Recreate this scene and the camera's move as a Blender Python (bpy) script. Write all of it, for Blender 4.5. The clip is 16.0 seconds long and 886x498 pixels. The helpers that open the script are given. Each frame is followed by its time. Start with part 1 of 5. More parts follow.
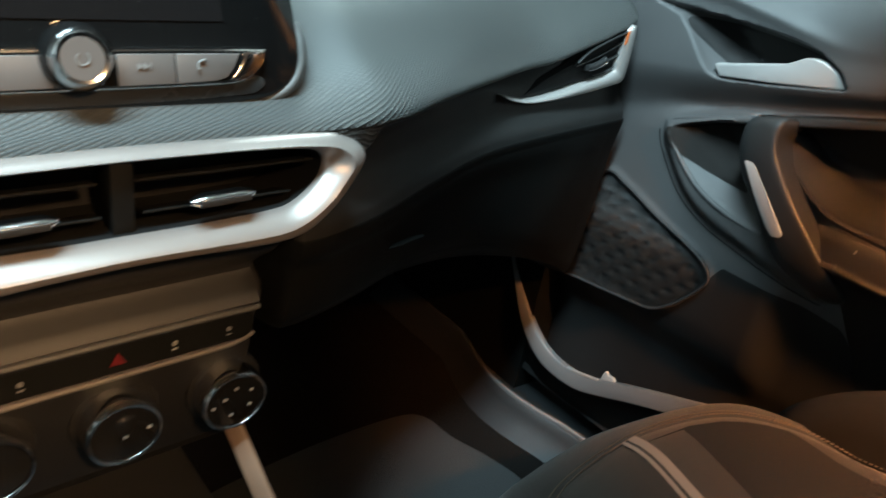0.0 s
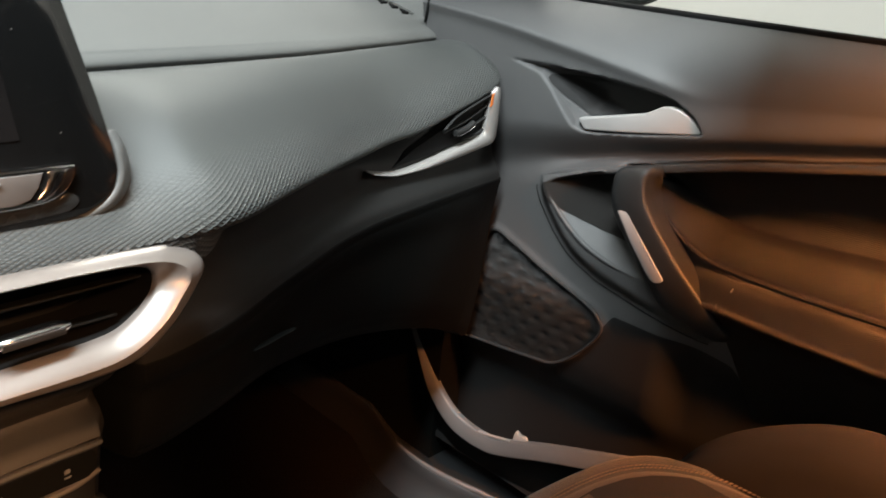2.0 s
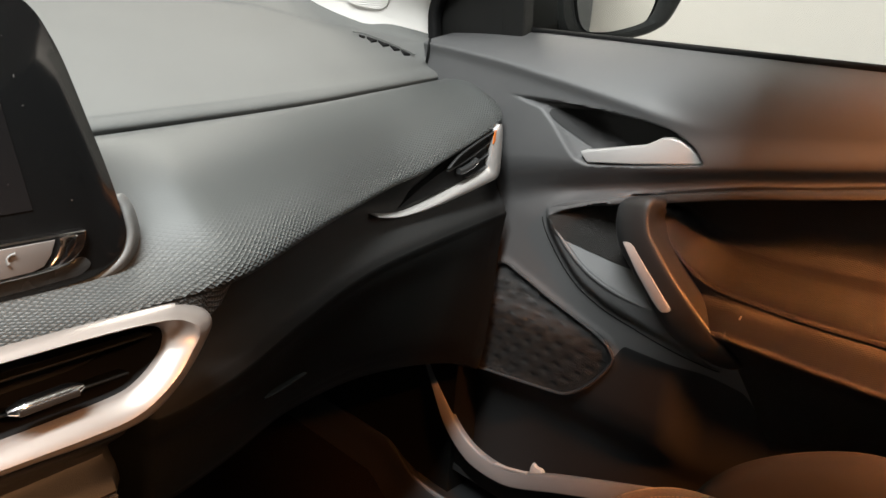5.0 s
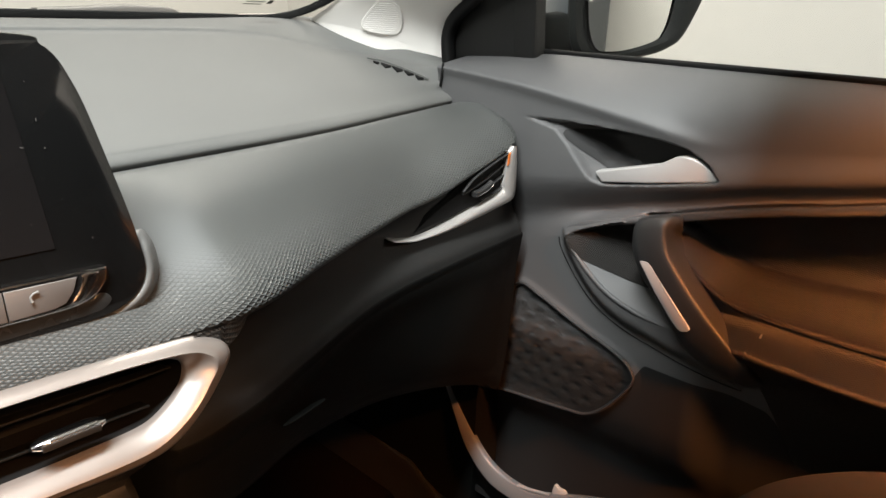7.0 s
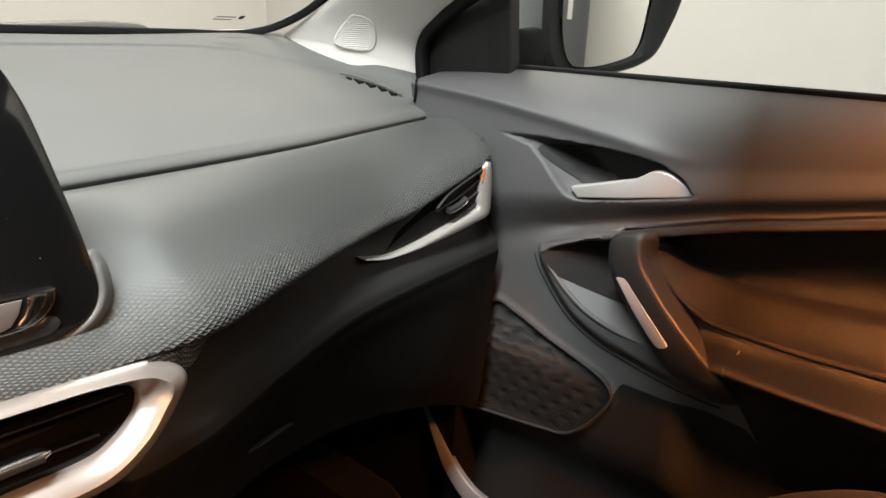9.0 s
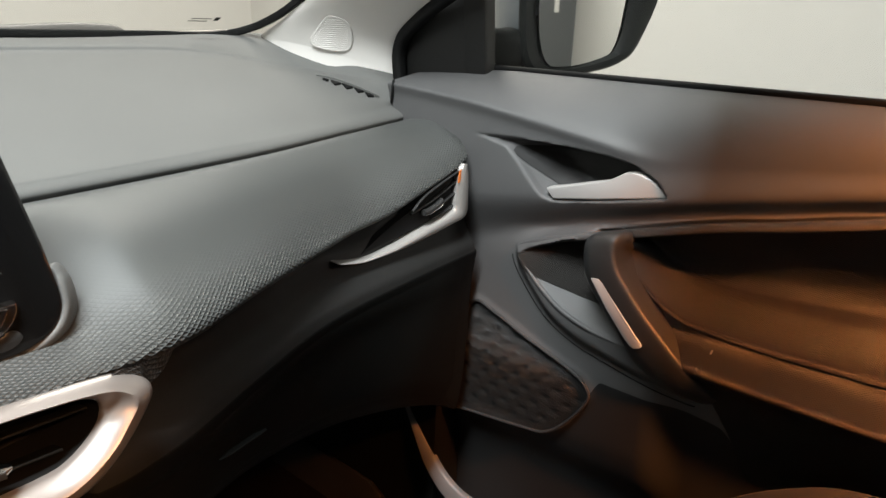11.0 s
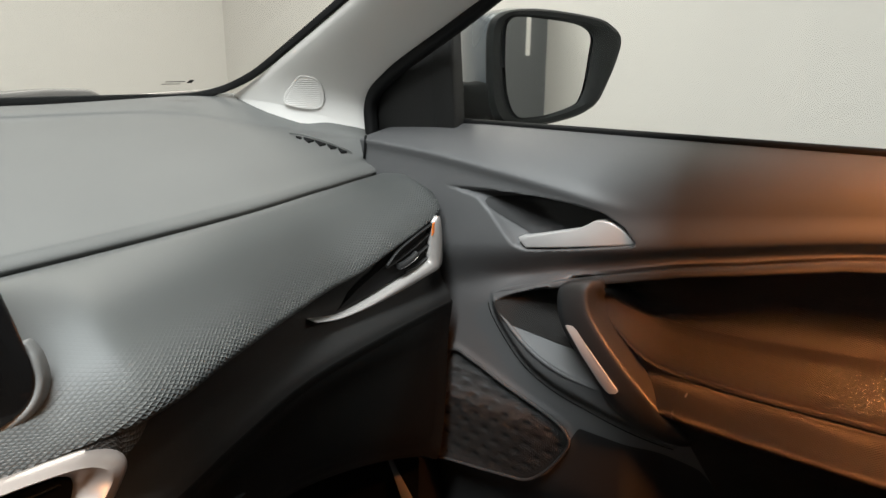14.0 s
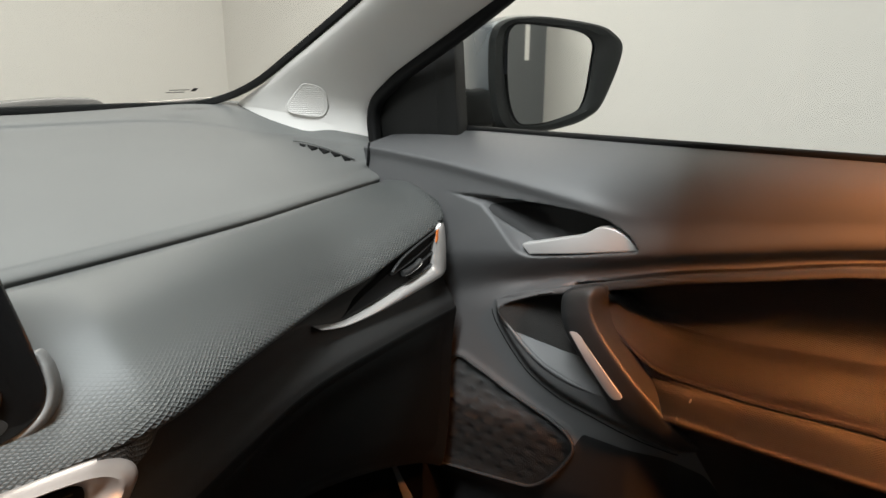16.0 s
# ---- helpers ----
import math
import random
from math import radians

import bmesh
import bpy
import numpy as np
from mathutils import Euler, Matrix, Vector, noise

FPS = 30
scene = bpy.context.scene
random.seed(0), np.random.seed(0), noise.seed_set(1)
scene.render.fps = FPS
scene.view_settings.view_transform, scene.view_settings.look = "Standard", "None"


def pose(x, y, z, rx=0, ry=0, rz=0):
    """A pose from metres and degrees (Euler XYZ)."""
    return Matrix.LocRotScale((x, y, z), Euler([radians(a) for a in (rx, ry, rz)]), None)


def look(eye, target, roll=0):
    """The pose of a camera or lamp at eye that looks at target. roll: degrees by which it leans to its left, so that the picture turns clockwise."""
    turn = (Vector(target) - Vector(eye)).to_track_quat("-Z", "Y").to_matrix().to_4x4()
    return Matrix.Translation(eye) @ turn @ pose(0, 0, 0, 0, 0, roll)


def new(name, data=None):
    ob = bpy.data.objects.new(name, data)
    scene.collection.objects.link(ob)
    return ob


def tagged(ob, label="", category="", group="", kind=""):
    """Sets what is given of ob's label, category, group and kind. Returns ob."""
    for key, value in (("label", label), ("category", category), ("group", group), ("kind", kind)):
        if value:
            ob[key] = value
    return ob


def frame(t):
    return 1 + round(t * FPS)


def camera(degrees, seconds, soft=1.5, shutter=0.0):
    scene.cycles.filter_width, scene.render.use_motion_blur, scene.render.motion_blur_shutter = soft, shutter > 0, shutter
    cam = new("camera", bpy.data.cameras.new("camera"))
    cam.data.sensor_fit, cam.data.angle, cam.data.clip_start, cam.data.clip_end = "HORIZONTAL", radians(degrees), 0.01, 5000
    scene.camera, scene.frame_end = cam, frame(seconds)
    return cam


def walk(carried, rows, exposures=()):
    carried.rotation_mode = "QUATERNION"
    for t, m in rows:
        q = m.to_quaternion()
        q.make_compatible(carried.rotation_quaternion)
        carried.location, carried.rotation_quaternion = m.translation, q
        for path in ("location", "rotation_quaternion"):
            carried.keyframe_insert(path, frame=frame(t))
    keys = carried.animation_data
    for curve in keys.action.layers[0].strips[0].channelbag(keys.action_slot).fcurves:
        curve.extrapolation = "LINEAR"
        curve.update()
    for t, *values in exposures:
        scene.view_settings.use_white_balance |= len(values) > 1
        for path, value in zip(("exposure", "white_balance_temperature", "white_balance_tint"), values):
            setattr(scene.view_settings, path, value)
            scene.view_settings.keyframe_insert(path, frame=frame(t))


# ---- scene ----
cam = camera(64.0, 16.0, 1.5, 0.5)
PATH = [
    (0, (-0.022, 0.032, 1.085), (1.228, 1.302, 0.176), 10.4),
    (0.3, (-0.004, 0.039, 1.094), (1.292, 1.281, 0.211), 9.9),
    (0.5, (-0.004, 0.034, 1.098), (1.308, 1.275, 0.24), 8.8),
    (1, (0.004, 0.027, 1.108), (1.35, 1.259, 0.289), 7.7),
    (1.5, (0.02, 0.031, 1.102), (1.403, 1.24, 0.311), 7.2),
    (2, (0.036, 0.029, 1.108), (1.471, 1.2, 0.355), 6.7),
    (2.5, (0.043, 0.019, 1.134), (1.527, 1.161, 0.431), 6.0),
    (3, (0.049, 0.022, 1.129), (1.542, 1.163, 0.443), 5.4),
    (3.5, (0.042, 0.013, 1.14), (1.519, 1.171, 0.451), 5.1),
    (4, (0.04, 0.019, 1.128), (1.493, 1.206, 0.432), 4.9),
    (6.5, (0.038, 0.017, 1.135), (1.428, 1.286, 0.458), 2.7),
    (7, (0.042, 0.014, 1.139), (1.43, 1.296, 0.482), 2.3),
    (7.5, (0.042, 0.014, 1.138), (1.427, 1.308, 0.498), 2.1),
    (8, (0.043, 0.014, 1.138), (1.432, 1.311, 0.514), 1.9),
    (8.5, (0.048, 0.013, 1.147), (1.462, 1.289, 0.537), 1.9),
    (9, (0.061, 0.016, 1.135), (1.491, 1.274, 0.525), 2.3),
    (9.2, (0.058, 0.01, 1.135), (1.494, 1.259, 0.518), 2.5),
    (11.3, (0.075, 0.0, 1.155), (1.522, 1.228, 0.525), 1.8),
    (11.5, (0.071, -0.008, 1.164), (1.539, 1.213, 0.57), 1.5),
    (12, (0.079, -0.006, 1.166), (1.573, 1.204, 0.615), 0.6),
    (12.5, (0.077, -0.009, 1.166), (1.589, 1.194, 0.65), 0.4),
    (13, (0.08, -0.01, 1.165), (1.587, 1.2, 0.651), 0.4),
    (13.5, (0.071, -0.008, 1.165), (1.576, 1.205, 0.651), 0.5),
    (14, (0.074, -0.008, 1.166), (1.573, 1.21, 0.647), 0.5),
    (14.5, (0.081, -0.011, 1.167), (1.58, 1.207, 0.647), 0.4),
    (15, (0.075, -0.01, 1.167), (1.58, 1.206, 0.657), 0.4),
    (15.5, (0.071, -0.007, 1.173), (1.575, 1.211, 0.668), 0.3),
    (16, (0.068, -0.005, 1.17), (1.571, 1.214, 0.663), 0.3),
]

EXPOSURES = [(0.0, -0.02, 5150, -13), (0.6, -0.02, 5150, -13), (1.2, 0.02, 5650, -3), (2.2, 0.0, 6350, 5), (3.2, 0.06, 6550, 8), (4.2, 0.1, 6550, 8), (6.5, 0.1, 6600, 8), (9.0, 0.08, 6600, 8), (12.0, -0.1, 6400, 7), (16.0, -0.12, 6400, 7)]
walk(cam, [(t, look(eye, target, roll)) for t, eye, target, roll in PATH], EXPOSURES)

# ---- light: ceiling panels in a garage, warm roof lamps in the car, all unseen ----
world = bpy.data.worlds.new("garage_air")
scene.world = world
world.use_nodes = True
world.node_tree.nodes["Background"].inputs[0].default_value = (0.75, 0.72, 0.68, 1)
world.node_tree.nodes["Background"].inputs[1].default_value = 0.004


def area_lamp(name, eye, target, sx, sy, watts, colour):
    data = bpy.data.lights.new(name, "AREA")
    data.shape, data.size, data.size_y, data.energy, data.color = "RECTANGLE", sx, sy, watts, colour
    ob = new(name, data)
    ob.matrix_world = look(eye, target)
    return ob


area_lamp("ceiling_tube_light", (-0.50, 0.07, 2.75), (-0.50, 0.08, 0.0), 1.2, 0.36, 124, (0.95, 0.985, 1.0))
# panels out of view, placed to brighten the garage walls
area_lamp("ceiling_panel_light", (1.2, 1.75, 2.75), (1.2, 1.7, 0.0), 1.2, 0.6, 44, (1.0, 0.945, 0.87))
area_lamp("ceiling_panel_light", (1.75, -2.9, 2.75), (1.75, -2.9, 0), 0.3, 1.4, 80, (1.0, 0.95, 0.88))
# warm lamps out of view; the second is added to lift the centre stack
roof_lamp = area_lamp("unseen_roof_light", (0.59, -0.34, 1.412), (0.88, 0.0, 0.82), 0.12, 0.08, 12.0, (1.0, 0.33, 0.092))
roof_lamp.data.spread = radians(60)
stack_fill = area_lamp("unseen_roof_light", (0.06, -0.34, 1.415), (0.03, 0.46, 0.72), 0.10, 0.06, 0.62, (1.0, 0.47, 0.20))
stack_fill.data.spread = radians(38)


# ---- materials ----
def material(name, colour, rough=0.5, metal=0.0, grain=0.0, scale=900.0, tone=0.12, coat=0.0, sheen=0.0, spec=0.5, deep=0.0006):
    """A surface with a fine grain bump and a broad drift of tone and roughness."""
    m = bpy.data.materials.new(name)
    m.use_nodes = True
    nt = m.node_tree
    b = nt.nodes["Principled BSDF"]
    b.inputs["Metallic"].default_value = metal
    b.inputs["Coat Weight"].default_value = coat
    b.inputs["Sheen Weight"].default_value = sheen
    b.inputs["Specular IOR Level"].default_value = spec
    geo = nt.nodes.new("ShaderNodeTexCoord")
    broad = nt.nodes.new("ShaderNodeTexNoise")
    broad.inputs["Scale"].default_value, broad.inputs["Detail"].default_value = 7.0, 6.0
    nt.links.new(geo.outputs["Object"], broad.inputs["Vector"])
    ramp = nt.nodes.new("ShaderNodeMix")
    ramp.data_type = "RGBA"
    ramp.inputs["A"].default_value = (*[c * (1 - tone) for c in colour], 1)
    ramp.inputs["B"].default_value = (*[min(1, c * (1 + tone)) for c in colour], 1)
    nt.links.new(broad.outputs["Fac"], ramp.inputs["Factor"])
    nt.links.new(ramp.outputs["Result"], b.inputs["Base Color"])
    rr = nt.nodes.new("ShaderNodeMapRange")
    rr.inputs["To Min"].default_value, rr.inputs["To Max"].default_value = rough * 0.9, min(1, rough * 1.1)
    nt.links.new(broad.outputs["Fac"], rr.inputs["Value"])
    nt.links.new(rr.outputs["Result"], b.inputs["Roughness"])
    if grain:
        fine = nt.nodes.new("ShaderNodeTexVoronoi")
        fine.inputs["Scale"].default_value = scale
        nt.links.new(geo.outputs["Object"], fine.inputs["Vector"])
        bump = nt.nodes.new("ShaderNodeBump")
        bump.inputs["Strength"].default_value, bump.inputs["Distance"].default_value = grain, deep
        nt.links.new(fine.outputs["Distance"], bump.inputs["Height"])
        nt.links.new(bump.outputs["Normal"], b.inputs["Normal"])
    return m


def lattice(name, colour, rough, cell, deep, low, high, skew=0.55, spec=0.5):
    """Plastic with an embossed diamond lattice in UV metres, which fades from v = low to v = high."""
    m = material(name, colour, rough, spec=spec)
    nt = m.node_tree
    b = nt.nodes["Principled BSDF"]
    uv = nt.nodes.new("ShaderNodeUVMap")
    sep = nt.nodes.new("ShaderNodeSeparateXYZ")
    nt.links.new(uv.outputs["UV"], sep.inputs[0])

    def calc(op, a, c):
        n = nt.nodes.new("ShaderNodeMath")
        n.operation = op
        for k, v in enumerate((a, c)):
            if isinstance(v, (int, float)):
                n.inputs[k].default_value = v
            else:
                nt.links.new(v, n.inputs[k])
        return n.outputs[0]

    u = calc("DIVIDE", sep.outputs[0], cell)
    v = calc("DIVIDE", sep.outputs[1], cell * skew)
    waves = []
    for s in (1, -1):
        w = calc("MULTIPLY", calc("ADD", u, calc("MULTIPLY", v, s)), math.pi)
        waves.append(calc("ABSOLUTE", calc("SINE", w, 0), 0))
    height = calc("POWER", calc("MINIMUM", waves[0], waves[1]), 0.6)
    fade = nt.nodes.new("ShaderNodeMapRange")
    fade.inputs["From Min"].default_value, fade.inputs["From Max"].default_value = low, high
    fade.inputs["To Min"].default_value, fade.inputs["To Max"].default_value = 1.0, 0.10
    nt.links.new(sep.outputs[1], fade.inputs["Value"])
    bump = nt.nodes.new("ShaderNodeBump")
    bump.inputs["Strength"].default_value, bump.inputs["Distance"].default_value = 1.0, deep
    nt.links.new(calc("MULTIPLY", height, calc("POWER", fade.outputs["Result"], 2.0)), bump.inputs["Height"])
    nt.links.new(bump.outputs["Normal"], b.inputs["Normal"])
    return m


def glass(name, tint=(1, 1, 1), gloss=0.06):
    m = bpy.data.materials.new(name)
    m.use_nodes = True
    nt = m.node_tree
    nt.nodes.remove(nt.nodes["Principled BSDF"])
    clear, shine = nt.nodes.new("ShaderNodeBsdfTransparent"), nt.nodes.new("ShaderNodeBsdfGlossy")
    clear.inputs["Color"].default_value = (*tint, 1)
    shine.inputs["Roughness"].default_value = 0.02
    mix = nt.nodes.new("ShaderNodeMixShader")
    mix.inputs[0].default_value = gloss
    nt.links.new(clear.outputs[0], mix.inputs[1])
    nt.links.new(shine.outputs[0], mix.inputs[2])
    nt.links.new(mix.outputs[0], nt.nodes["Material Output"].inputs["Surface"])
    return m


def glow(name, colour, power):
    m = bpy.data.materials.new(name)
    m.use_nodes = True
    b = m.node_tree.nodes["Principled BSDF"]
    b.inputs["Emission Color"].default_value, b.inputs["Emission Strength"].default_value = (*colour, 1), power
    return m


DASH_TOP = material("soft_grey_dash_skin", (0.124, 0.125, 0.120), 0.68, grain=0.2, scale=1400, spec=0.25)
DASH_PAD = lattice("embossed_dash_skin", (0.068, 0.071, 0.069), 0.52, 0.0074, 0.0023, 0.010, 0.085)
DARK = material("dark_moulded_plastic", (0.026, 0.026, 0.026), 0.48, grain=0.3, scale=1500)
# near black, which also carries the shade on the lower dashboard
LOWER = material("black_and_shade_plastic", (0.0075, 0.0080, 0.0076), 0.55, grain=0.3, scale=1300, spec=0.12)
DOOR = material("charcoal_door_plastic", (0.086, 0.086, 0.087), 0.50, grain=0.3, scale=1500)
DOOR_SHADE = material("shaded_door_plastic", (0.0165, 0.0165, 0.0165), 0.5, grain=0.3, scale=1400, spec=0.3)
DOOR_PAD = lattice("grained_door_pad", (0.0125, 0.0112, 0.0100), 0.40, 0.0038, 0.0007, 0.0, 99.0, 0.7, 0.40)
SAIL_SKIN = material("black_sail_plastic", (0.013, 0.013, 0.0125), 0.5, grain=0.3, scale=1500, spec=0.3)
GRILLE_WEAVE = lattice("woven_grille_mesh", (0.0155, 0.0155, 0.015), 0.45, 0.0052, 0.0017, 0.0, 99.0, 0.62)
MAT = material("grey_floor_mat", (0.055, 0.056, 0.056), 0.9, grain=1.0, scale=350, tone=0.2, spec=0.1)
SEAT_SHADE = material("shaded_seat_fabric", (0.0095, 0.0078, 0.0062), 0.95, grain=0.15, scale=900)
PANEL = material("shaded_panel_plastic", (0.012, 0.0118, 0.0112), 0.5, grain=0.3, scale=1400, spec=0.3)
LEDGE = material("lit_ledge_plastic", (0.022, 0.022, 0.0215), 0.5, grain=0.3, scale=1500, spec=0.25)
COLLAR = material("lit_collar_skin", (0.15, 0.153, 0.15), 0.42, grain=0.3, scale=700)
DOOR_RIM = lattice("lit_rim_pad", (0.050, 0.047, 0.044), 0.42, 0.0036, 0.0010, 0.0, 99.0, 0.7)
BLACK = material("black_rubber", (0.004, 0.004, 0.004), 0.75, spec=0.25)
PIANO = material("glossy_black_panel", (0.009, 0.009, 0.009), 0.08, tone=0.05)
SCREEN = material("dark_display_glass", (0.013, 0.0118, 0.0118), 0.07, tone=0.03)
SATIN = material("satin_silver_paint", (0.36, 0.328, 0.308), 0.36, 0.55, tone=0.04)
TRIM_SILVER = material("bright_satin_trim", (0.56, 0.535, 0.515), 0.32, 0.45, tone=0.04)
PEARL = material("pale_silver_paint", (0.50, 0.49, 0.48), 0.34, 0.25, tone=0.04)
GRIP_SKIN = material("dark_grip_plastic", (0.030, 0.030, 0.030), 0.40, grain=0.3, scale=1500)
CHROME = material("polished_chrome", (0.80, 0.80, 0.81), 0.16, 1.0, tone=0.03)
BUTTON = material("warm_grey_button", (0.135, 0.122, 0.114), 0.45, tone=0.05)
WHITE_INK = material("white_print", (0.24, 0.24, 0.235), 0.6, tone=0.02)
RED_INK = material("red_print", (0.13, 0.006, 0.008), 0.5, tone=0.05)
PILLAR = material("light_grey_pillar_trim", (0.86, 0.835, 0.80), 0.62, grain=0.2, scale=900, tone=0.04)
SEAT = material("taupe_seat_fabric", (0.024, 0.0218, 0.0196), 0.85, grain=0.6, scale=800, sheen=0.2)
SEAT_MID = material("brown_seat_fabric", (0.033, 0.0270, 0.0215), 0.9, grain=0.35, scale=900, sheen=0.2)
STRIPE = material("beige_seat_stripe", (0.30, 0.25, 0.21), 0.8, tone=0.05)
TAN = material("tan_edge_paint", (0.15, 0.10, 0.065), 0.5, tone=0.08)
THREAD = material("tan_thread", (0.17, 0.135, 0.10), 0.8, tone=0.05)
CARPET = material("dark_carpet", (0.008, 0.0072, 0.0066), 0.95, grain=1.0, scale=300, tone=0.3, spec=0.1)
RIM_GREY = material("grey_rim_plastic", (0.115, 0.117, 0.119), 0.42, grain=0.3, scale=1200)
SHELF = material("satin_black_shelf", (0.030, 0.031, 0.031), 0.28, tone=0.05)
SILL = material("grey_sill_plastic", (0.018, 0.019, 0.020), 0.46, grain=0.3, scale=1200)
BODY = material("grey_metallic_paint", (0.10, 0.115, 0.13), 0.28, 0.55, coat=0.6, tone=0.04)
WALL = material("cream_plaster", (0.69, 0.658, 0.622), 0.9, grain=0.002, scale=90, tone=0.015)
SHUTTER = material("dark_shutter_paint", (0.075, 0.078, 0.08), 0.5, grain=0.2, scale=200, tone=0.08)
CONCRETE = material("grey_garage_floor", (0.32, 0.31, 0.29), 0.7, grain=0.4, scale=80, tone=0.15)
LINER = material("light_grey_roof_liner", (0.50, 0.49, 0.47), 0.95, grain=0.4, scale=500, tone=0.05)
PANE = glass("clear_car_glass", (0.97, 0.985, 0.975), 0.015)
BLOCKER = material("dark_blocker_sheet", (0.012, 0.012, 0.013), 0.06, tone=0.02)
MIRROR = material("mirror_silver", (0.86, 0.88, 0.88), 0.02, 1.0, tone=0.01)
ORANGE = material("orange_print", (0.75, 0.20, 0.04), 0.4, tone=0.05)


# ---- mesh helpers ----
def pchip(x, knots):
    """A smooth curve through knots (x, value)."""
    k = np.array(knots, float)
    xs, ys = k[:, 0], k[:, 1]
    d = np.diff(ys) / np.diff(xs)
    m = np.empty(len(xs))
    m[0], m[-1] = d[0], d[-1]
    m[1:-1] = np.where(d[:-1] * d[1:] > 0, 2 * d[:-1] * d[1:] / np.where(d[:-1] + d[1:] == 0, 1, d[:-1] + d[1:]), 0)
    x = np.clip(np.asarray(x, float), xs[0], xs[-1])
    i = np.clip(np.searchsorted(xs, x) - 1, 0, len(xs) - 2)
    h = xs[i + 1] - xs[i]
    t = (x - xs[i]) / h
    return ((2 * t**3 - 3 * t**2 + 1) * ys[i] + (t**3 - 2 * t**2 + t) * h * m[i] + (3 * t**2 - 2 * t**3) * ys[i + 1] + (t**3 - t**2) * h * m[i + 1])


def spline(points, steps=8, closed=False):
    """Catmull-Rom through the points."""
    p = np.array(points, float)
    n = len(p)
    out = []
    for i in range(n if closed else n - 1):
        if closed:
            a, b, c, d = p[i - 1], p[i], p[(i + 1) % n], p[(i + 2) % n]
        else:
            a, b, c, d = p[max(i - 1, 0)], p[i], p[i + 1], p[min(i + 2, n - 1)]
        for t in np.arange(steps) / steps:
            out.append(0.5 * (2 * b + (c - a) * t + (2 * a - 5 * b + 4 * c - d) * t * t + (3 * b - a - 3 * c + d) * t**3))
    if not closed:
        out.append(p[-1])
    return np.array(out)


def smooth(t):
    t = np.clip(t, 0, 1)
    return t * t * (3 - 2 * t)


def sharp_smooth(me, degrees=40):
    bm = bmesh.new()
    bm.from_mesh(me)
    for f in bm.faces:
        f.smooth = True
    for e in bm.edges:
        e.smooth = not (len(e.link_faces) == 2 and e.calc_face_angle(0) > radians(degrees))
    bm.to_mesh(me)
    bm.free()


def part(name, bm, mat, parent, label="", degrees=40):
    """Links a bmesh as one mesh object under a thing or a part."""
    me = bpy.data.meshes.new(name)
    bm.normal_update()
    bm.to_mesh(me)
    bm.free()
    me.materials.append(mat)
    sharp_smooth(me, degrees)
    ob = new(name, me)
    if parent:
        ob.parent = parent
        base = Vector(parent.get("at", (0, 0, 0)))
        ob.location = -base
        ob["at"] = (0, 0, 0)
    if label:
        tagged(ob, label)
    return ob


def thing(name, at, label, category, group="", kind=""):
    ob = new(name)
    ob.location = at
    ob["at"] = at
    ob.empty_display_size = 0.05
    return tagged(ob, label, category, group, kind)


def grid(points, closed_u=False, closed_v=False):
    """A sheet from rows of points; UV in metres along it."""
    p = np.array(points, float)
    n, m = p.shape[:2]
    bm = bmesh.new()
    uv = bm.loops.layers.uv.new("UVMap")
    vs = [[bm.verts.new(p[i, j]) for j in range(m)] for i in range(n)]
    du = np.r_[0, np.cumsum(np.linalg.norm(np.diff(p.mean(1), axis=0), axis=1))]
    dv = np.zeros((n, m))
    dv[:, 1:] = np.cumsum(np.linalg.norm(np.diff(p, axis=1), axis=2), axis=1)
    for i in range(n if closed_u else n - 1):
        for j in range(m if closed_v else m - 1):
            a, b = (i + 1) % n, (j + 1) % m
            try:
                f = bm.faces.new((vs[i][j], vs[i][b], vs[a][b], vs[a][j]))
            except ValueError:
                continue
            for loop, (k, l) in zip(f.loops, ((i, j), (i, b), (a, b), (a, j))):
                loop[uv].uv = (du[k], dv[k, l])
    return bm


def thick(bm, d):
    """Gives a sheet a back at the distance d against its normals."""
    bm.normal_update()
    bmesh.ops.solidify(bm, geom=bm.faces[:], thickness=d)
    return bm


def plate(outline, place, depth, bevel=0.0, segments=2):
    """A solid from a flat outline: place(a, b, h) gives the point, h from 0 (front) to depth (back)."""
    bm = bmesh.new()
    front = [bm.verts.new(place(a, b, 0)) for a, b in outline]
    back = [bm.verts.new(place(a, b, depth)) for a, b in outline]
    n = len(front)
    face = bm.faces.new(front)
    bm.faces.new(back[::-1])
    for i in range(n):
        bm.faces.new((front[i], back[i], back[(i + 1) % n], front[(i + 1) % n]))
    bmesh.ops.recalc_face_normals(bm, faces=bm.faces[:])
    if bevel:
        bmesh.ops.bevel(bm, geom=list(face.edges), offset=bevel, segments=segments, profile=0.5, affect="EDGES")
    return bm


def disc_fill(outline, rings, place):
    """A sheet that fills an outline with rings towards its middle; place(a, b) gives the point."""
    o = np.array(outline, float)
    c = o.mean(0)
    return grid([[place(*(c + (q - c) * s)) for s in np.linspace(1, 0.004, rings)] for q in o], closed_u=True)


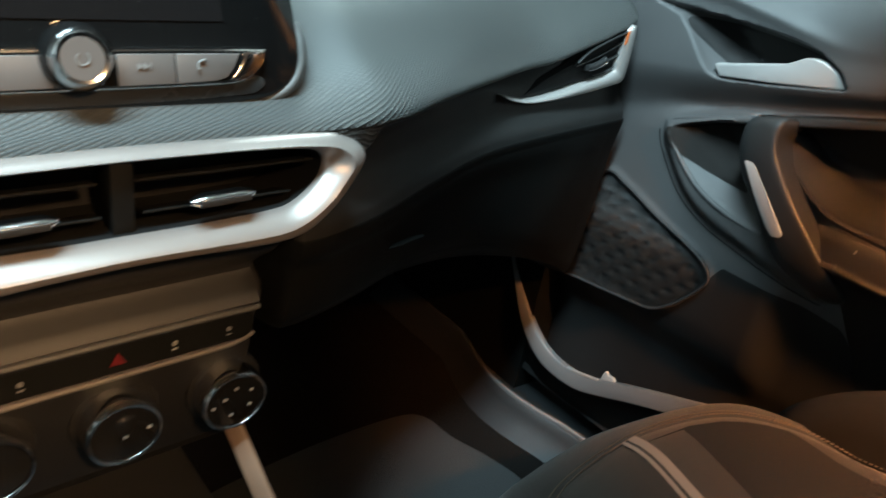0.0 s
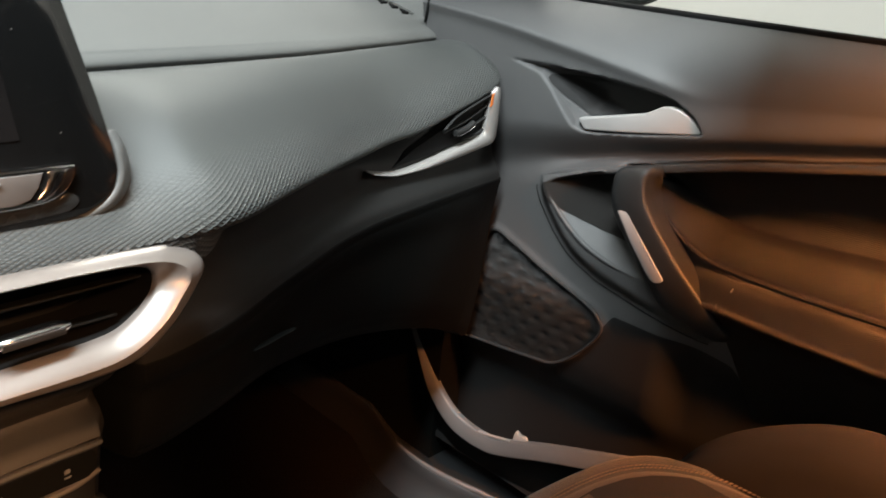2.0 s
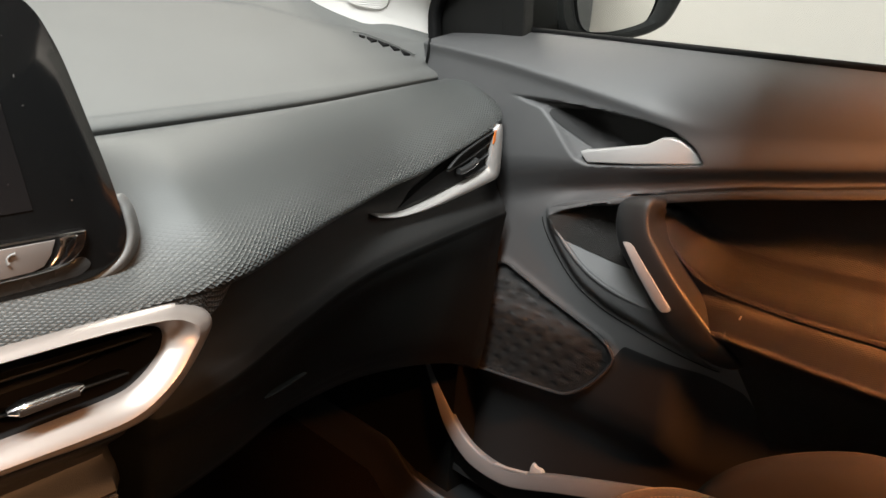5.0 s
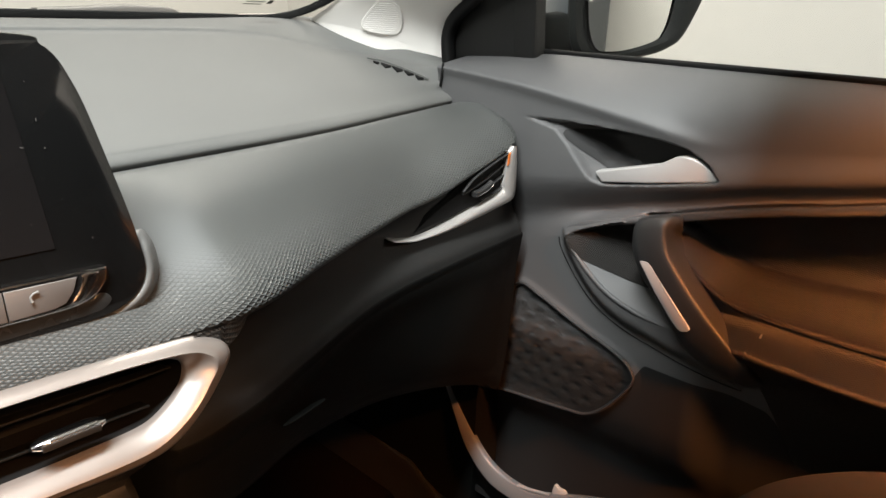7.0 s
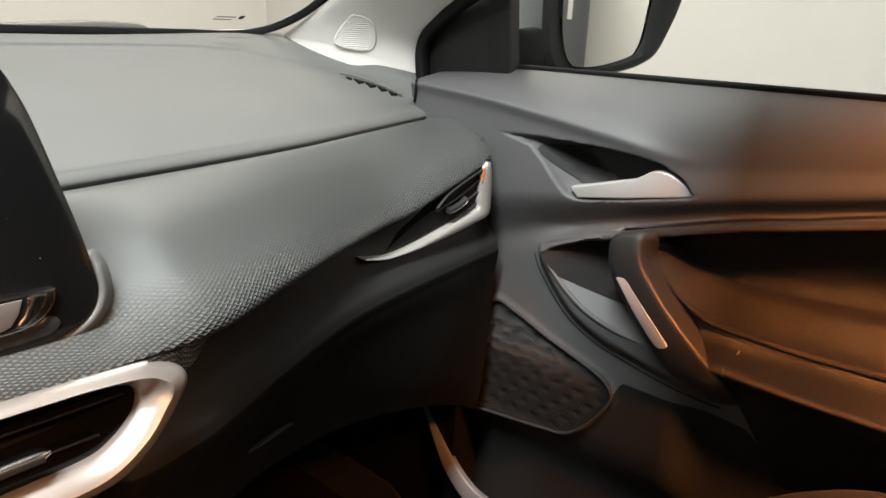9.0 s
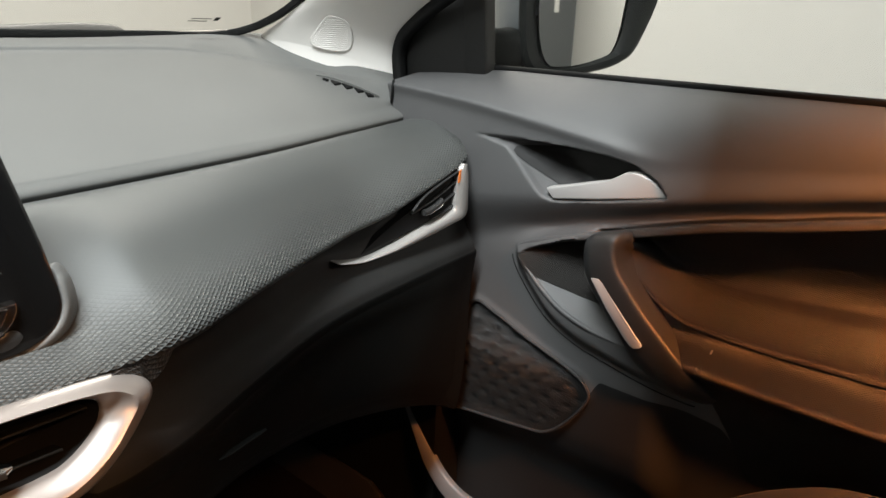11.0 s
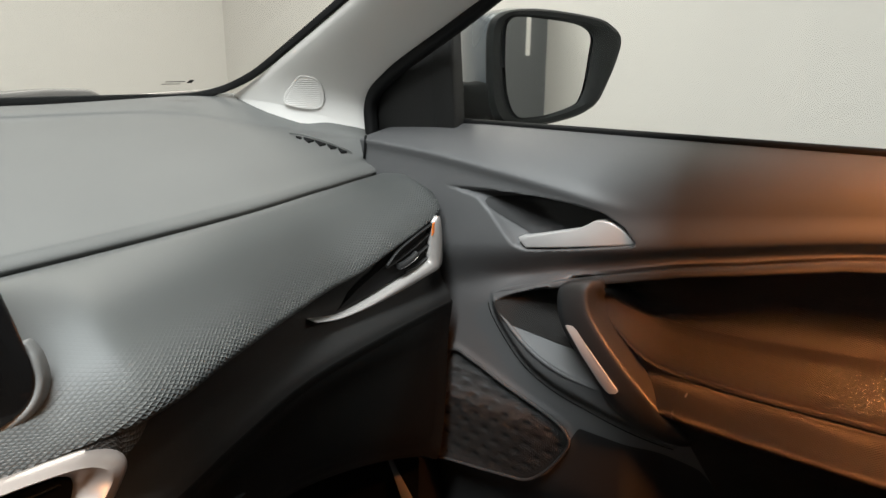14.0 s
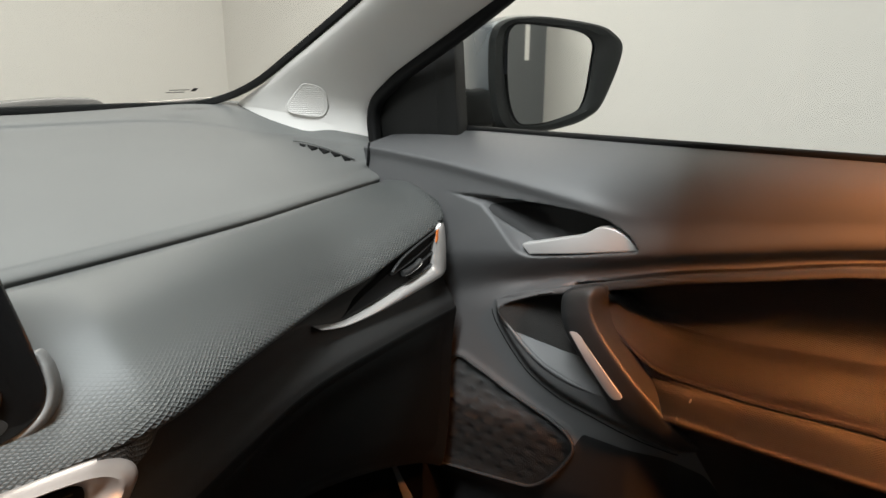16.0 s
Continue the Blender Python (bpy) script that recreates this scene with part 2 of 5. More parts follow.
def sweep(path, profile, up=(0, 0, 1), closed=False, scale=None):
    """A closed profile (right, up) carried along a path."""
    p = np.array(path, float)
    n = len(p)
    rows = []
    for i in range(n):
        a, b = (p[i - 1], p[(i + 1) % n]) if closed else (p[max(i - 1, 0)], p[min(i + 1, n - 1)])
        d = (b - a) / (np.linalg.norm(b - a) + 1e-9)
        u = np.array(up[i] if np.ndim(up) == 2 else up, float)
        r = np.cross(d, u)
        r /= np.linalg.norm(r) + 1e-9
        u = np.cross(r, d)
        k = 1.0 if scale is None else scale[i]
        rows.append([p[i] + (x * r + y * u) * k for x, y in profile])
    bm = grid(rows, closed_u=closed, closed_v=True)
    if not closed:
        bm.verts.ensure_lookup_table()
        m = len(profile)
        bm.faces.new(bm.verts[:m][::-1])
        bm.faces.new(bm.verts[-m:])
    bmesh.ops.recalc_face_normals(bm, faces=bm.faces[:])
    return bm


def rounded(w, h, r, k=3):
    """A rounded rectangle outline."""
    out = []
    for cx, cy, a0 in ((w / 2 - r, h / 2 - r, 0), (-w / 2 + r, h / 2 - r, 90), (-w / 2 + r, -h / 2 + r, 180), (w / 2 - r, -h / 2 + r, 270)):
        for a in np.linspace(a0, a0 + 90, k + 1):
            out.append((cx + r * math.cos(radians(a)), cy + r * math.sin(radians(a))))
    return out


def circle(r, n=32):
    return [(r * math.cos(2 * math.pi * i / n), r * math.sin(2 * math.pi * i / n)) for i in range(n)]


def box(x0, x1, y0, y1, z0, z1, bevel=0.0):
    bm = bmesh.new()
    bmesh.ops.create_cube(bm, size=1, matrix=Matrix.LocRotScale(((x0 + x1) / 2, (y0 + y1) / 2, (z0 + z1) / 2), None, (abs(x1 - x0), abs(y1 - y0), abs(z1 - z0))))
    if bevel:
        bmesh.ops.bevel(bm, geom=bm.edges[:], offset=bevel, segments=2, profile=0.5, affect="EDGES")
    return bm


def far_from(p, line, closed=True):
    """The distance of points p (n, 2) from a polyline, and whether each lies inside it."""
    q = np.array(line, float)
    e = np.roll(q, -1, 0) if closed else q[1:]
    s = q if closed else q[:-1]
    best = np.full(len(p), 9.0)
    inside = np.zeros(len(p), bool)
    for a, b in zip(s, e):
        d = b - a
        t = np.clip(((p - a) @ d) / (d @ d + 1e-12), 0, 1)
        best = np.minimum(best, np.linalg.norm(p - a - t[:, None] * d, axis=1))
        if closed:
            cross = (a[1] > p[:, 1]) != (b[1] > p[:, 1])
            at = a[0] + (p[:, 1] - a[1]) / (d[1] if abs(d[1]) > 1e-12 else 1e-12) * d[0]
            inside ^= cross & (p[:, 0] < at)
    return best, inside


# ---- garage and car shell ----
def slab(name, dims, mat, label, category):
    return tagged(part(name, box(*dims), mat, None), label, category, kind="structure")


slab("ground", (-60, 60, -60, 60, -0.2, 0.0), CONCRETE, "grey concrete garage floor under the car", "floor")
slab("wall_east", (2.4, 2.6, -5.0, 3.4, 0.0, 2.9), WALL, "plain cream plaster garage wall beside the car", "wall")
slab("wall_north", (-4.2, 2.6, 3.4, 3.6, 0.0, 2.9), WALL, "plain cream plaster garage wall ahead of the car", "wall")
# wall out of view, made pale to bounce light into the car
slab("wall_west", (-2.82, -2.72, -5.0, 3.6, 0.0, 2.9), WALL, "unseen driver-side garage wall, cream to bounce light", "wall")
slab("wall_south", (-4.4, 2.6, -5.2, -5.0, 0.0, 2.9), SHUTTER, "dark grey garage shutter behind the car", "wall")
slab("trim", (2.20, 2.24, -5.0, -4.985, 1.2, 1.75), WALL, "pale upright strip on the garage shutter", "trim")
slab("ceiling", (-4.4, 2.6, -5.2, 3.6, 2.9, 3.0), WALL, "white plaster garage ceiling", "ceiling")

XC = 0.10  # middle of the car

# ---- dashboard ----
def dash_curves(x):
    """The key lines of the dashboard across the car, each as y, z at x."""
    base = pchip(x, [(-0.3, 1.06), (0.2, 1.06), (0.44, 1.048), (0.6, 1.03), (0.765, 1.0), (0.80, 0.93), (0.84, 0.835), (0.866, 0.785)]), pchip(x, [(-0.3, 1.10), (0.45, 1.10), (0.765, 1.108), (0.80, 1.095), (0.84, 1.068), (0.866, 1.056)])
    lip = pchip(x, [(-0.3, 0.985), (0.3, 0.98), (0.56, 0.955), (0.72, 0.92), (0.80, 0.86), (0.834, 0.79), (0.866, 0.765)]), pchip(x, [(-0.3, 1.086), (0.56, 1.090), (0.64, 1.086), (0.72, 1.073), (0.80, 1.062), (0.834, 1.055), (0.866, 1.050)])
    seam = pchip(x, [(-0.3, 0.56), (0.1, 0.565), (0.28, 0.587), (0.5, 0.63), (0.69, 0.688), (0.82, 0.722), (0.866, 0.728)]), pchip(x, [(-0.3, 1.004), (0.28, 1.004), (0.69, 1.003), (0.82, 1.004), (0.866, 0.998)])
    edge = pchip(x, [(-0.3, 0.432), (0.24, 0.432), (0.29, 0.437), (0.40, 0.486), (0.50, 0.534), (0.616, 0.573), (0.72, 0.583), (0.80, 0.590), (0.83, 0.625), (0.866, 0.70)]), pchip(x, [(-0.3, 0.922), (0.24, 0.921), (0.29, 0.915), (0.40, 0.913), (0.50, 0.910), (0.616, 0.913), (0.72, 0.935), (0.80, 0.960), (0.83, 0.975), (0.866, 0.985)])
    return base, lip, seam, edge


dashboard = thing("dashboard", (0.3, 0.7, 0.6), "charcoal moulded dashboard with an embossed soft pad", "dashboard")
XS = np.r_[np.linspace(-0.3, -0.06, 8)[:-1], np.linspace(-0.06, 0.30, 120)[:-1], np.linspace(0.30, 0.866, 80)]
(yb, zb), (yl, zl), (ys, zs), (ye, ze) = dash_curves(XS)


def profile_rows(columns):
    """Rows of points from columns of (y, z) arrays, smoothed along each section."""
    rows = []
    for i, x in enumerate(XS):
        sec = spline([(c[0][i], c[1][i]) for c in columns], 6)
        rows.append([(x, y, z) for y, z in sec])
    return rows


top = profile_rows([(yb + 0.015, zb - 0.012), (yb, zb), (yl + 0.013, zl + 0.0045), (yl - 0.010, zl - 0.0055), (0.6 * yl + 0.4 * ys, 0.62 * zl + 0.38 * zs + 0.008), (0.25 * yl + 0.75 * ys, 0.30 * zl + 0.70 * zs + 0.008), (ys + 0.022, zs + 0.0135), (ys + 0.008, zs + 0.0075), (ys + 0.001, zs + 0.0010), (ys + 0.004, zs - 0.0050), (ys + 0.016, zs - 0.016)])
part("top_panel", grid(top), DASH_TOP, dashboard, "matt grey soft dashboard top")
near = smooth((0.31 - XS) / 0.07)
roll = (1 - near) * (1 - smooth((XS - 0.66) / 0.10))
pad = profile_rows([(ye + 0.020 - 0.012 * near, ze - 0.002 - 0.006 * near), (ye + 0.004, ze + 0.001 - 0.004 * near), (ye, ze + 0.006 + 0.002 * roll - 0.006 * near), (ye + 0.006 + 0.002 * roll + 0.002 * near, ze + 0.012 + 0.006 * roll - 0.010 * near),
                    (0.72 * ye + 0.28 * ys, 0.70 * ze + 0.30 * zs + 0.013 * (1 - near) - 0.016 * near),
                    (0.45 * ye + 0.55 * ys, 0.40 * ze + 0.60 * zs + 0.014 * (1 - near) - 0.004 * near),
                    (0.15 * ye + 0.85 * ys, 0.10 * ze + 0.90 * zs + 0.004), (ys - 0.002, zs - 0.0035), (ys + 0.003, zs - 0.0065), (ys + 0.012, zs - 0.014)])
SCREEN_OUT = [(0.0, 0.928), (0.05, 0.929), (0.103, 0.931), (0.123, 0.936), (0.134, 0.944), (0.1395, 0.955), (0.140, 0.968), (0.136, 0.996), (0.130, 1.026), (0.121, 1.068), (0.114, 1.089), (0.109, 1.099), (0.102, 1.106), (0.090, 1.112), (0.0, 1.117)]
half_out = spline(SCREEN_OUT, 5)
SCREEN_LINE = [tuple(q) for q in half_out] + [(-a, z) for a, z in half_out[-2:0:-1]]
part("pad", grid(pad), DASH_PAD, dashboard, "embossed diamond-grain soft dashboard pad")

# lower body with the glovebox; open behind the vent ring
LEAN = 0.30  # the vent ring leans back at its top
RING_Y = 0.427
HALF_OUT = [(0.0, 0.9222), (0.060, 0.9217), (0.100, 0.9210), (0.129, 0.9200), (0.145, 0.9188), (0.1565, 0.9150), (0.167, 0.9088), (0.1712, 0.9010), (0.1665, 0.8925), (0.148, 0.8755), (0.124, 0.8595), (0.104, 0.8535), (0.075, 0.8530), (0.045, 0.8545), (0.0, 0.8555)]
HALF_RIDGE = [(0.0, 0.9180), (0.060, 0.9175), (0.100, 0.9167), (0.126, 0.9150), (0.140, 0.9128), (0.149, 0.9090), (0.1555, 0.9030), (0.1550, 0.8970), (0.1480, 0.8900), (0.134, 0.8775), (0.116, 0.8672), (0.098, 0.8622), (0.072, 0.8615), (0.045, 0.8620), (0.0, 0.8630)]
HALF_IN = [(0.0, 0.9135), (0.060, 0.9130), (0.100, 0.9115), (0.120, 0.9102), (0.130, 0.9078), (0.1352, 0.9040), (0.1365, 0.8995), (0.1350, 0.8945), (0.1315, 0.8890), (0.121, 0.8805), (0.107, 0.8735), (0.092, 0.8713), (0.070, 0.8705), (0.045, 0.8700), (0.0, 0.8700)]
def both_sides(half):
    return [(XC + a, z) for a, z in half] + [(XC - a, z) for a, z in half[-2:0:-1]]
RING_OUT, RING_RIDGE, RING_IN = [spline(both_sides(h), 5, True) for h in (HALF_OUT, HALF_RIDGE, HALF_IN)]
MOUTH = RING_RIDGE
def open_mouth(points):
    """Pushes back what would close the vents' mouth."""
    p = np.array(points, float)
    flat = p.reshape(-1, 3)
    d, inside = far_from(flat[:, (0, 2)], MOUTH)
    flat[:, 1] += np.where(inside, 0.075 * smooth((d - 0.004) / 0.003), 0)
    return flat.reshape(p.shape)
yt = pchip(XS, [(-0.3, 0.438), (0.24, 0.438), (0.29, 0.449), (0.40, 0.496), (0.50, 0.537), (0.56, 0.553), (0.62, 0.563), (0.70, 0.574), (0.80, 0.586), (0.866, 0.592)])
under = smooth((XS - 0.29) / 0.06)
zt = np.minimum(ze - 0.020, 0.905)
foot = pchip(XS, [(-0.3, 0.745), (0.24, 0.745), (0.35, 0.738), (0.50, 0.700), (0.66, 0.652), (0.79, 0.598), (0.83, 0.574), (0.866, 0.57)])
gone = 0.10 * (1 - smooth((XS - 0.196) / 0.035))
ledge = [(np.maximum(ye, yt) + 0.045, ze - 0.004), (np.maximum(ye, yt) + 0.026, ze - 0.014), (yt + 0.022 + gone, np.minimum(zt - 0.004, 0.886)), (yt + 0.016 + gone, 0.868 + 0 * XS), (yt + 0.008 + gone, 0.856 + 0 * XS), (yt + gone - 0.0005, 0.844 + 0 * XS), (yt - 0.003 + gone, 0.833 + 0 * XS)]
# ledge lighter, face below darker: lit and shaded sides of one plastic
part("knee_ledge", grid(open_mouth(profile_rows(ledge)[:int(np.sum(XS <= 0.83))])), LEDGE, dashboard, "rounded ledge under the vent trim, lightened as lit", 60)
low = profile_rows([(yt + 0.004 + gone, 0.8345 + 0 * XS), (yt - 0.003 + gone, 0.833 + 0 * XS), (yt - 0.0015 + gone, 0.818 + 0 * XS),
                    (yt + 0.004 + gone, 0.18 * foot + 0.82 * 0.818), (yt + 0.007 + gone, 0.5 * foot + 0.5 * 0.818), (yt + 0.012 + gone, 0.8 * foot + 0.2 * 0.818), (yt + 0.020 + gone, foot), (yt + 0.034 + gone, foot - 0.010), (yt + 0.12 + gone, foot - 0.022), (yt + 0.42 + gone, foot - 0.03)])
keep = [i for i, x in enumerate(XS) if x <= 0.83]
part("lower_panel", grid(open_mouth([low[i] for i in keep])), LOWER, dashboard, "grained lower dashboard, darkened for shade")
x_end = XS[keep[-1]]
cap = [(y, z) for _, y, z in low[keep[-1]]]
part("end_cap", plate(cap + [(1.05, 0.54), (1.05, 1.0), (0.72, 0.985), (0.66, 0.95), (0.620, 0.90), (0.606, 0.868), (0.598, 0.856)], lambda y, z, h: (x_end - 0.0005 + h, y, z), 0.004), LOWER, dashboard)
def corner_z(x):
    return float(pchip(x, [(0.246, 0.9180), (0.2565, 0.9142), (0.267, 0.9080), (0.2715, 0.8995), (0.285, 0.9015), (0.300, 0.913)]))
def corner_top(x):
    return float(np.interp(x, [0.235, 0.29, 0.315], [0.922, 0.917, 0.915]))
part("pad_corner", grid([[(x, float(np.interp(x, [0.235, 0.27, 0.315], [0.424, 0.427, 0.452])) + 0.004 + 0.10 * (0.915 - z), z) for z in np.linspace(corner_z(x), corner_top(x), 14)] for x in np.linspace(0.246, 0.300, 24)]), DASH_PAD, dashboard)
# glovebox latch and its shut lines
def face_y(x, z):
    e = float(pchip(x, [(-0.3, 0.438), (0.24, 0.438), (0.29, 0.449), (0.40, 0.496), (0.50, 0.537), (0.56, 0.553), (0.62, 0.563), (0.70, 0.574), (0.80, 0.586), (0.866, 0.592)]))
    foot_z = float(pchip(x, [(-0.3, 0.745), (0.24, 0.745), (0.35, 0.738), (0.50, 0.700), (0.66, 0.652), (0.79, 0.598), (0.83, 0.574)]))
    return e + float(pchip((z - foot_z) / (0.818 - foot_z), [(0.0, 0.020), (0.2, 0.012), (0.5, 0.007), (0.82, 0.004), (1.0, -0.0015), (1.2, -0.003)]))


def on_face(x, z, h=0.0):
    return (x, face_y(x, z) - h, z)


def lid_z(x, k):
    top_z0, low_z0 = 0.822, float(pchip(x, [(0.30, 0.752), (0.35, 0.748), (0.50, 0.712), (0.66, 0.664), (0.80, 0.606)]))
    return top_z0 + (low_z0 - top_z0) * k
glovebox = part("glovebox_lid", grid([[on_face(x, lid_z(x, k / 13), 0.0012 * float(smooth(min(k, 13 - k) / 1.0)) * float(smooth(min(i, 29 - i) / 1.0)) + 0.0003) for k in range(14)] for i, x in enumerate(np.linspace(0.315, 0.80, 30))]), LOWER, dashboard, "glovebox lid, shut, darkened for shade")
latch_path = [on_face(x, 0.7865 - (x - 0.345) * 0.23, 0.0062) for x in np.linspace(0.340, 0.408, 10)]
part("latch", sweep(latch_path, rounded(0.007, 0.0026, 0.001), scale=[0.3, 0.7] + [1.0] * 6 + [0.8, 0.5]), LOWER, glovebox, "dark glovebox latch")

# silver trim under the end vent, and the vent
SW = [(0.574, 0.876), (0.60, 0.872), (0.65, 0.876), (0.725, 0.884), (0.79, 0.893), (0.812, 0.906), (0.818, 0.93), (0.812, 0.950), (0.800, 0.962)]
def vent_y(x):
    return float(pchip(x, [(0.5, 0.540), (0.574, 0.572), (0.65, 0.582), (0.75, 0.588), (0.80, 0.592), (0.83, 0.602)]))
end_vent = thing("side_air_vent", (0.72, 0.59, 0.90), "dark slatted air vent with a satin silver surround", "air vent")
INNER = spline([(0.549, 0.8885), (0.579, 0.884), (0.614, 0.8812), (0.667, 0.887), (0.711, 0.896), (0.757, 0.9025), (0.770, 0.907), (0.7765, 0.916), (0.780, 0.940), (0.782, 0.954), (0.789, 0.962)], 5)
OUTER = spline([(0.551, 0.886), (0.575, 0.878), (0.603, 0.873), (0.656, 0.8715), (0.722, 0.877), (0.784, 0.8845), (0.815, 0.887), (0.824, 0.893), (0.818, 0.922), (0.809, 0.947), (0.800, 0.961)], 5)
def vent_place(x, z, h=0.0):
    return (x, vent_y(x) - 0.006 + 0.25 * max(0.0, x - 0.79) + h, z)
strip = []
for i, (p, q) in enumerate(zip(INNER, OUTER)):
    p = q + (p - q) * np.interp(i, [0, 12, 22, 34], [0.55, 0.50, 0.70, 1.0])
    row = [vent_place(*p, 0.014), vent_place(*p, 0.0015)] + [vent_place(*(p + (q - p) * k), -0.003 * math.sin(math.pi * k)) for k in (0.08, 0.3, 0.55, 0.8, 0.93)] + [vent_place(*q, 0.0015), vent_place(*q, 0.014)]
    strip.append(row)
part("surround", grid(strip, closed_v=True), TRIM_SILVER, end_vent, "satin silver vent surround")
HOLE = [(0.600, 0.880), (0.640, 0.897), (0.687, 0.913), (0.711, 0.930), (0.781, 0.952), (0.792, 0.955), (0.790, 0.910), (0.775, 0.899), (0.72, 0.892), (0.665, 0.886)]
part("frame", plate(HOLE, lambda x, z, h: (x, vent_y(x) + 0.0025 + h, z), 0.01), BLACK, end_vent, "black vent mouth")
part("roof_edge", sweep([(x, vent_y(x) - 0.003, z) for x, z in spline([(0.690, 0.916), (0.711, 0.930), (0.745, 0.942), (0.784, 0.953)], 4)], rounded(0.004, 0.0018, 0.0007)), DARK, end_vent, "thin vent mouth edge")
for x0, x1, z0, z1 in ((0.692, 0.784, 0.912, 0.941), (0.715, 0.786, 0.909, 0.926), (0.731, 0.786, 0.898, 0.911)):
    slat = [(x, vent_y(x) + 0.001, z) for x, z in zip(np.linspace(x0, x1, 8), np.linspace(z0, z1, 8) - 0.003 * np.sin(np.linspace(0, 3.1, 8)))]
    part("slat", sweep(slat, rounded(0.006, 0.0022, 0.0009)), DARK, end_vent)
part("tab", sweep([(x, vent_y(x) - 0.003, z) for x, z in ((0.711, 0.9095), (0.722, 0.910), (0.738, 0.914), (0.748, 0.919))], rounded(0.008, 0.0075, 0.003)), DARK, end_vent, "dark vent tab")
part("tab_edge", sweep([(x, vent_y(x) - 0.0070, z) for x, z in ((0.711, 0.907), (0.722, 0.9075), (0.738, 0.9115), (0.747, 0.9155), (0.7485, 0.919))], circle(0.0007, 6)), CHROME, end_vent, "thin chrome tab edge")
part("wheel_mark", plate([(0.781, 0.953), (0.789, 0.957), (0.785, 0.942), (0.779, 0.937)], lambda x, z, h: (x, vent_y(x) - 0.0068 + h, z), 0.002), ORANGE, end_vent, "orange reflective mark")

# demister outlet in the corner of the dashboard top
def top_z(x, y):
    (b0, b1), (l0, l1), (s0, s1), _ = [(float(a), float(c)) for a, c in dash_curves(x)]
    return float(np.interp(y, [s0 + 0.006, s0 + 0.022, 0.25 * l0 + 0.75 * s0, 0.6 * l0 + 0.4 * s0, l0], [s1 + 0.006, s1 + 0.015, 0.3 * l1 + 0.7 * s1 + 0.008, 0.62 * l1 + 0.38 * s1 + 0.008, l1]))


demister = thing("demister_vent", (0.76, 0.76, 1.03), "small slotted demister vent in the dashboard top", "air vent")
def on_top(x, y, h=0.0):
    return (x, y, top_z(x, y) + 0.0035 - h)
for a, b, c in (((0.750, 0.824), (0.758, 0.816), (0.752, 0.814)), ((0.759, 0.818), (0.770, 0.801), (0.752, 0.797)), ((0.769, 0.805), (0.779, 0.785), (0.761, 0.782)), ((0.778, 0.788), (0.786, 0.770), (0.771, 0.770)), ((0.785, 0.772), (0.792, 0.755), (0.778, 0.757))):
    m = ((a[0] + b[0] + c[0]) / 3, (a[1] + b[1] + c[1]) / 3)
    a, b, c = [(m[0] + 0.76 * (q[0] - m[0]), m[1] + 0.76 * (q[1] - m[1])) for q in (a, b, c)]
    part("slot", plate([a, b, c], on_top, 0.008), BLACK, demister, "black triangular slot")
part("edge", sweep([on_top(x, y, -0.0014) for x, y in spline([(0.746, 0.831), (0.762, 0.818), (0.780, 0.787), (0.795, 0.752)], 5)], circle(0.0016, 6)), DASH_TOP, demister, "raised slot edge")

# ---- centre stack: vents in a silver ring, climate panel, screen ----
stack = thing("centre_stack", (XC, 0.5, 0.62), "black centre console stack with air vents in a satin silver ring", "console")
def ring_point(x, z, h=0.0):
    return (x, RING_Y - LEAN * (0.92 - z) + 0.10 * max(0.0, abs(x - XC) - 0.14) + h, z)
bands = []
for o, r, q in zip(RING_OUT, RING_RIDGE, RING_IN):
    row = [ring_point(*(0.2 * o + 0.8 * r), 0.014), ring_point(*(0.9 * o + 0.1 * r), 0.007), ring_point(*o, 0.0035), ring_point(*(0.96 * o + 0.04 * r), 0.0016)]
    row += [ring_point(*(o + (r - o) * k), 0.001 - 0.0065 * k ** 0.8) for k in (0.3, 0.6, 0.9)] + [ring_point(*r, -0.0060)]
    row += [ring_point(*(r + (q - r) * k), -0.0060 + 0.011 * k ** 1.4) for k in (0.12, 0.4, 0.7, 0.95)] + [ring_point(*q, 0.0065), ring_point(*q, 0.010)]
    bands.append(row)
part("vent_ring", grid(bands, closed_u=True), SATIN, stack, "satin silver vent ring", 50)
part("vent_box", plate([tuple(q) for q in RING_OUT[::2]], lambda x, z, h: ring_point(x, z, 0.058 + h), 0.01), BLACK, stack)
part("vent_tunnel", grid([[ring_point(x, z, h) for h in (0.0098, 0.03, 0.059)] for x, z in RING_IN], closed_u=True), BLACK, stack)
for z, grow in ((0.879, 0.80), (0.898, 0.94)):
    for x0, x1 in ((XC - 0.13 * grow, XC - 0.012), (XC + 0.012, XC + 0.138 * grow)):
        part("blade", sweep([ring_point(x, z, 0.020) for x in np.linspace(x0, x1, 4)], rounded(0.018, 0.0018, 0.0007), up=(0, 0.30, 1)), LOWER, stack)
part("vent_divider", box(XC - 0.0065, XC + 0.0065, RING_Y - 0.002, RING_Y + 0.03, 0.862, 0.916, 0.001), LOWER, stack)
for x in (XC + 0.058, XC - 0.058):
    tab = part("vent_tab", sweep([ring_point(q, 0.8885 + (q - x) * 0.02, 0.000) for q in np.linspace(x - 0.021, x + 0.021, 14)], rounded(0.012, 0.0076, 0.0036), scale=[0.35, 0.7, 0.9] + [1.0] * 8 + [0.9, 0.7, 0.35]), CHROME, stack, "chrome-edged vent tab")
    part("tab_face", sweep([ring_point(q, 0.8885 + (q - x) * 0.02, -0.0058) for q in np.linspace(x - 0.0165, x + 0.0165, 8)], rounded(0.0016, 0.0046, 0.0007)), DARK, tab)

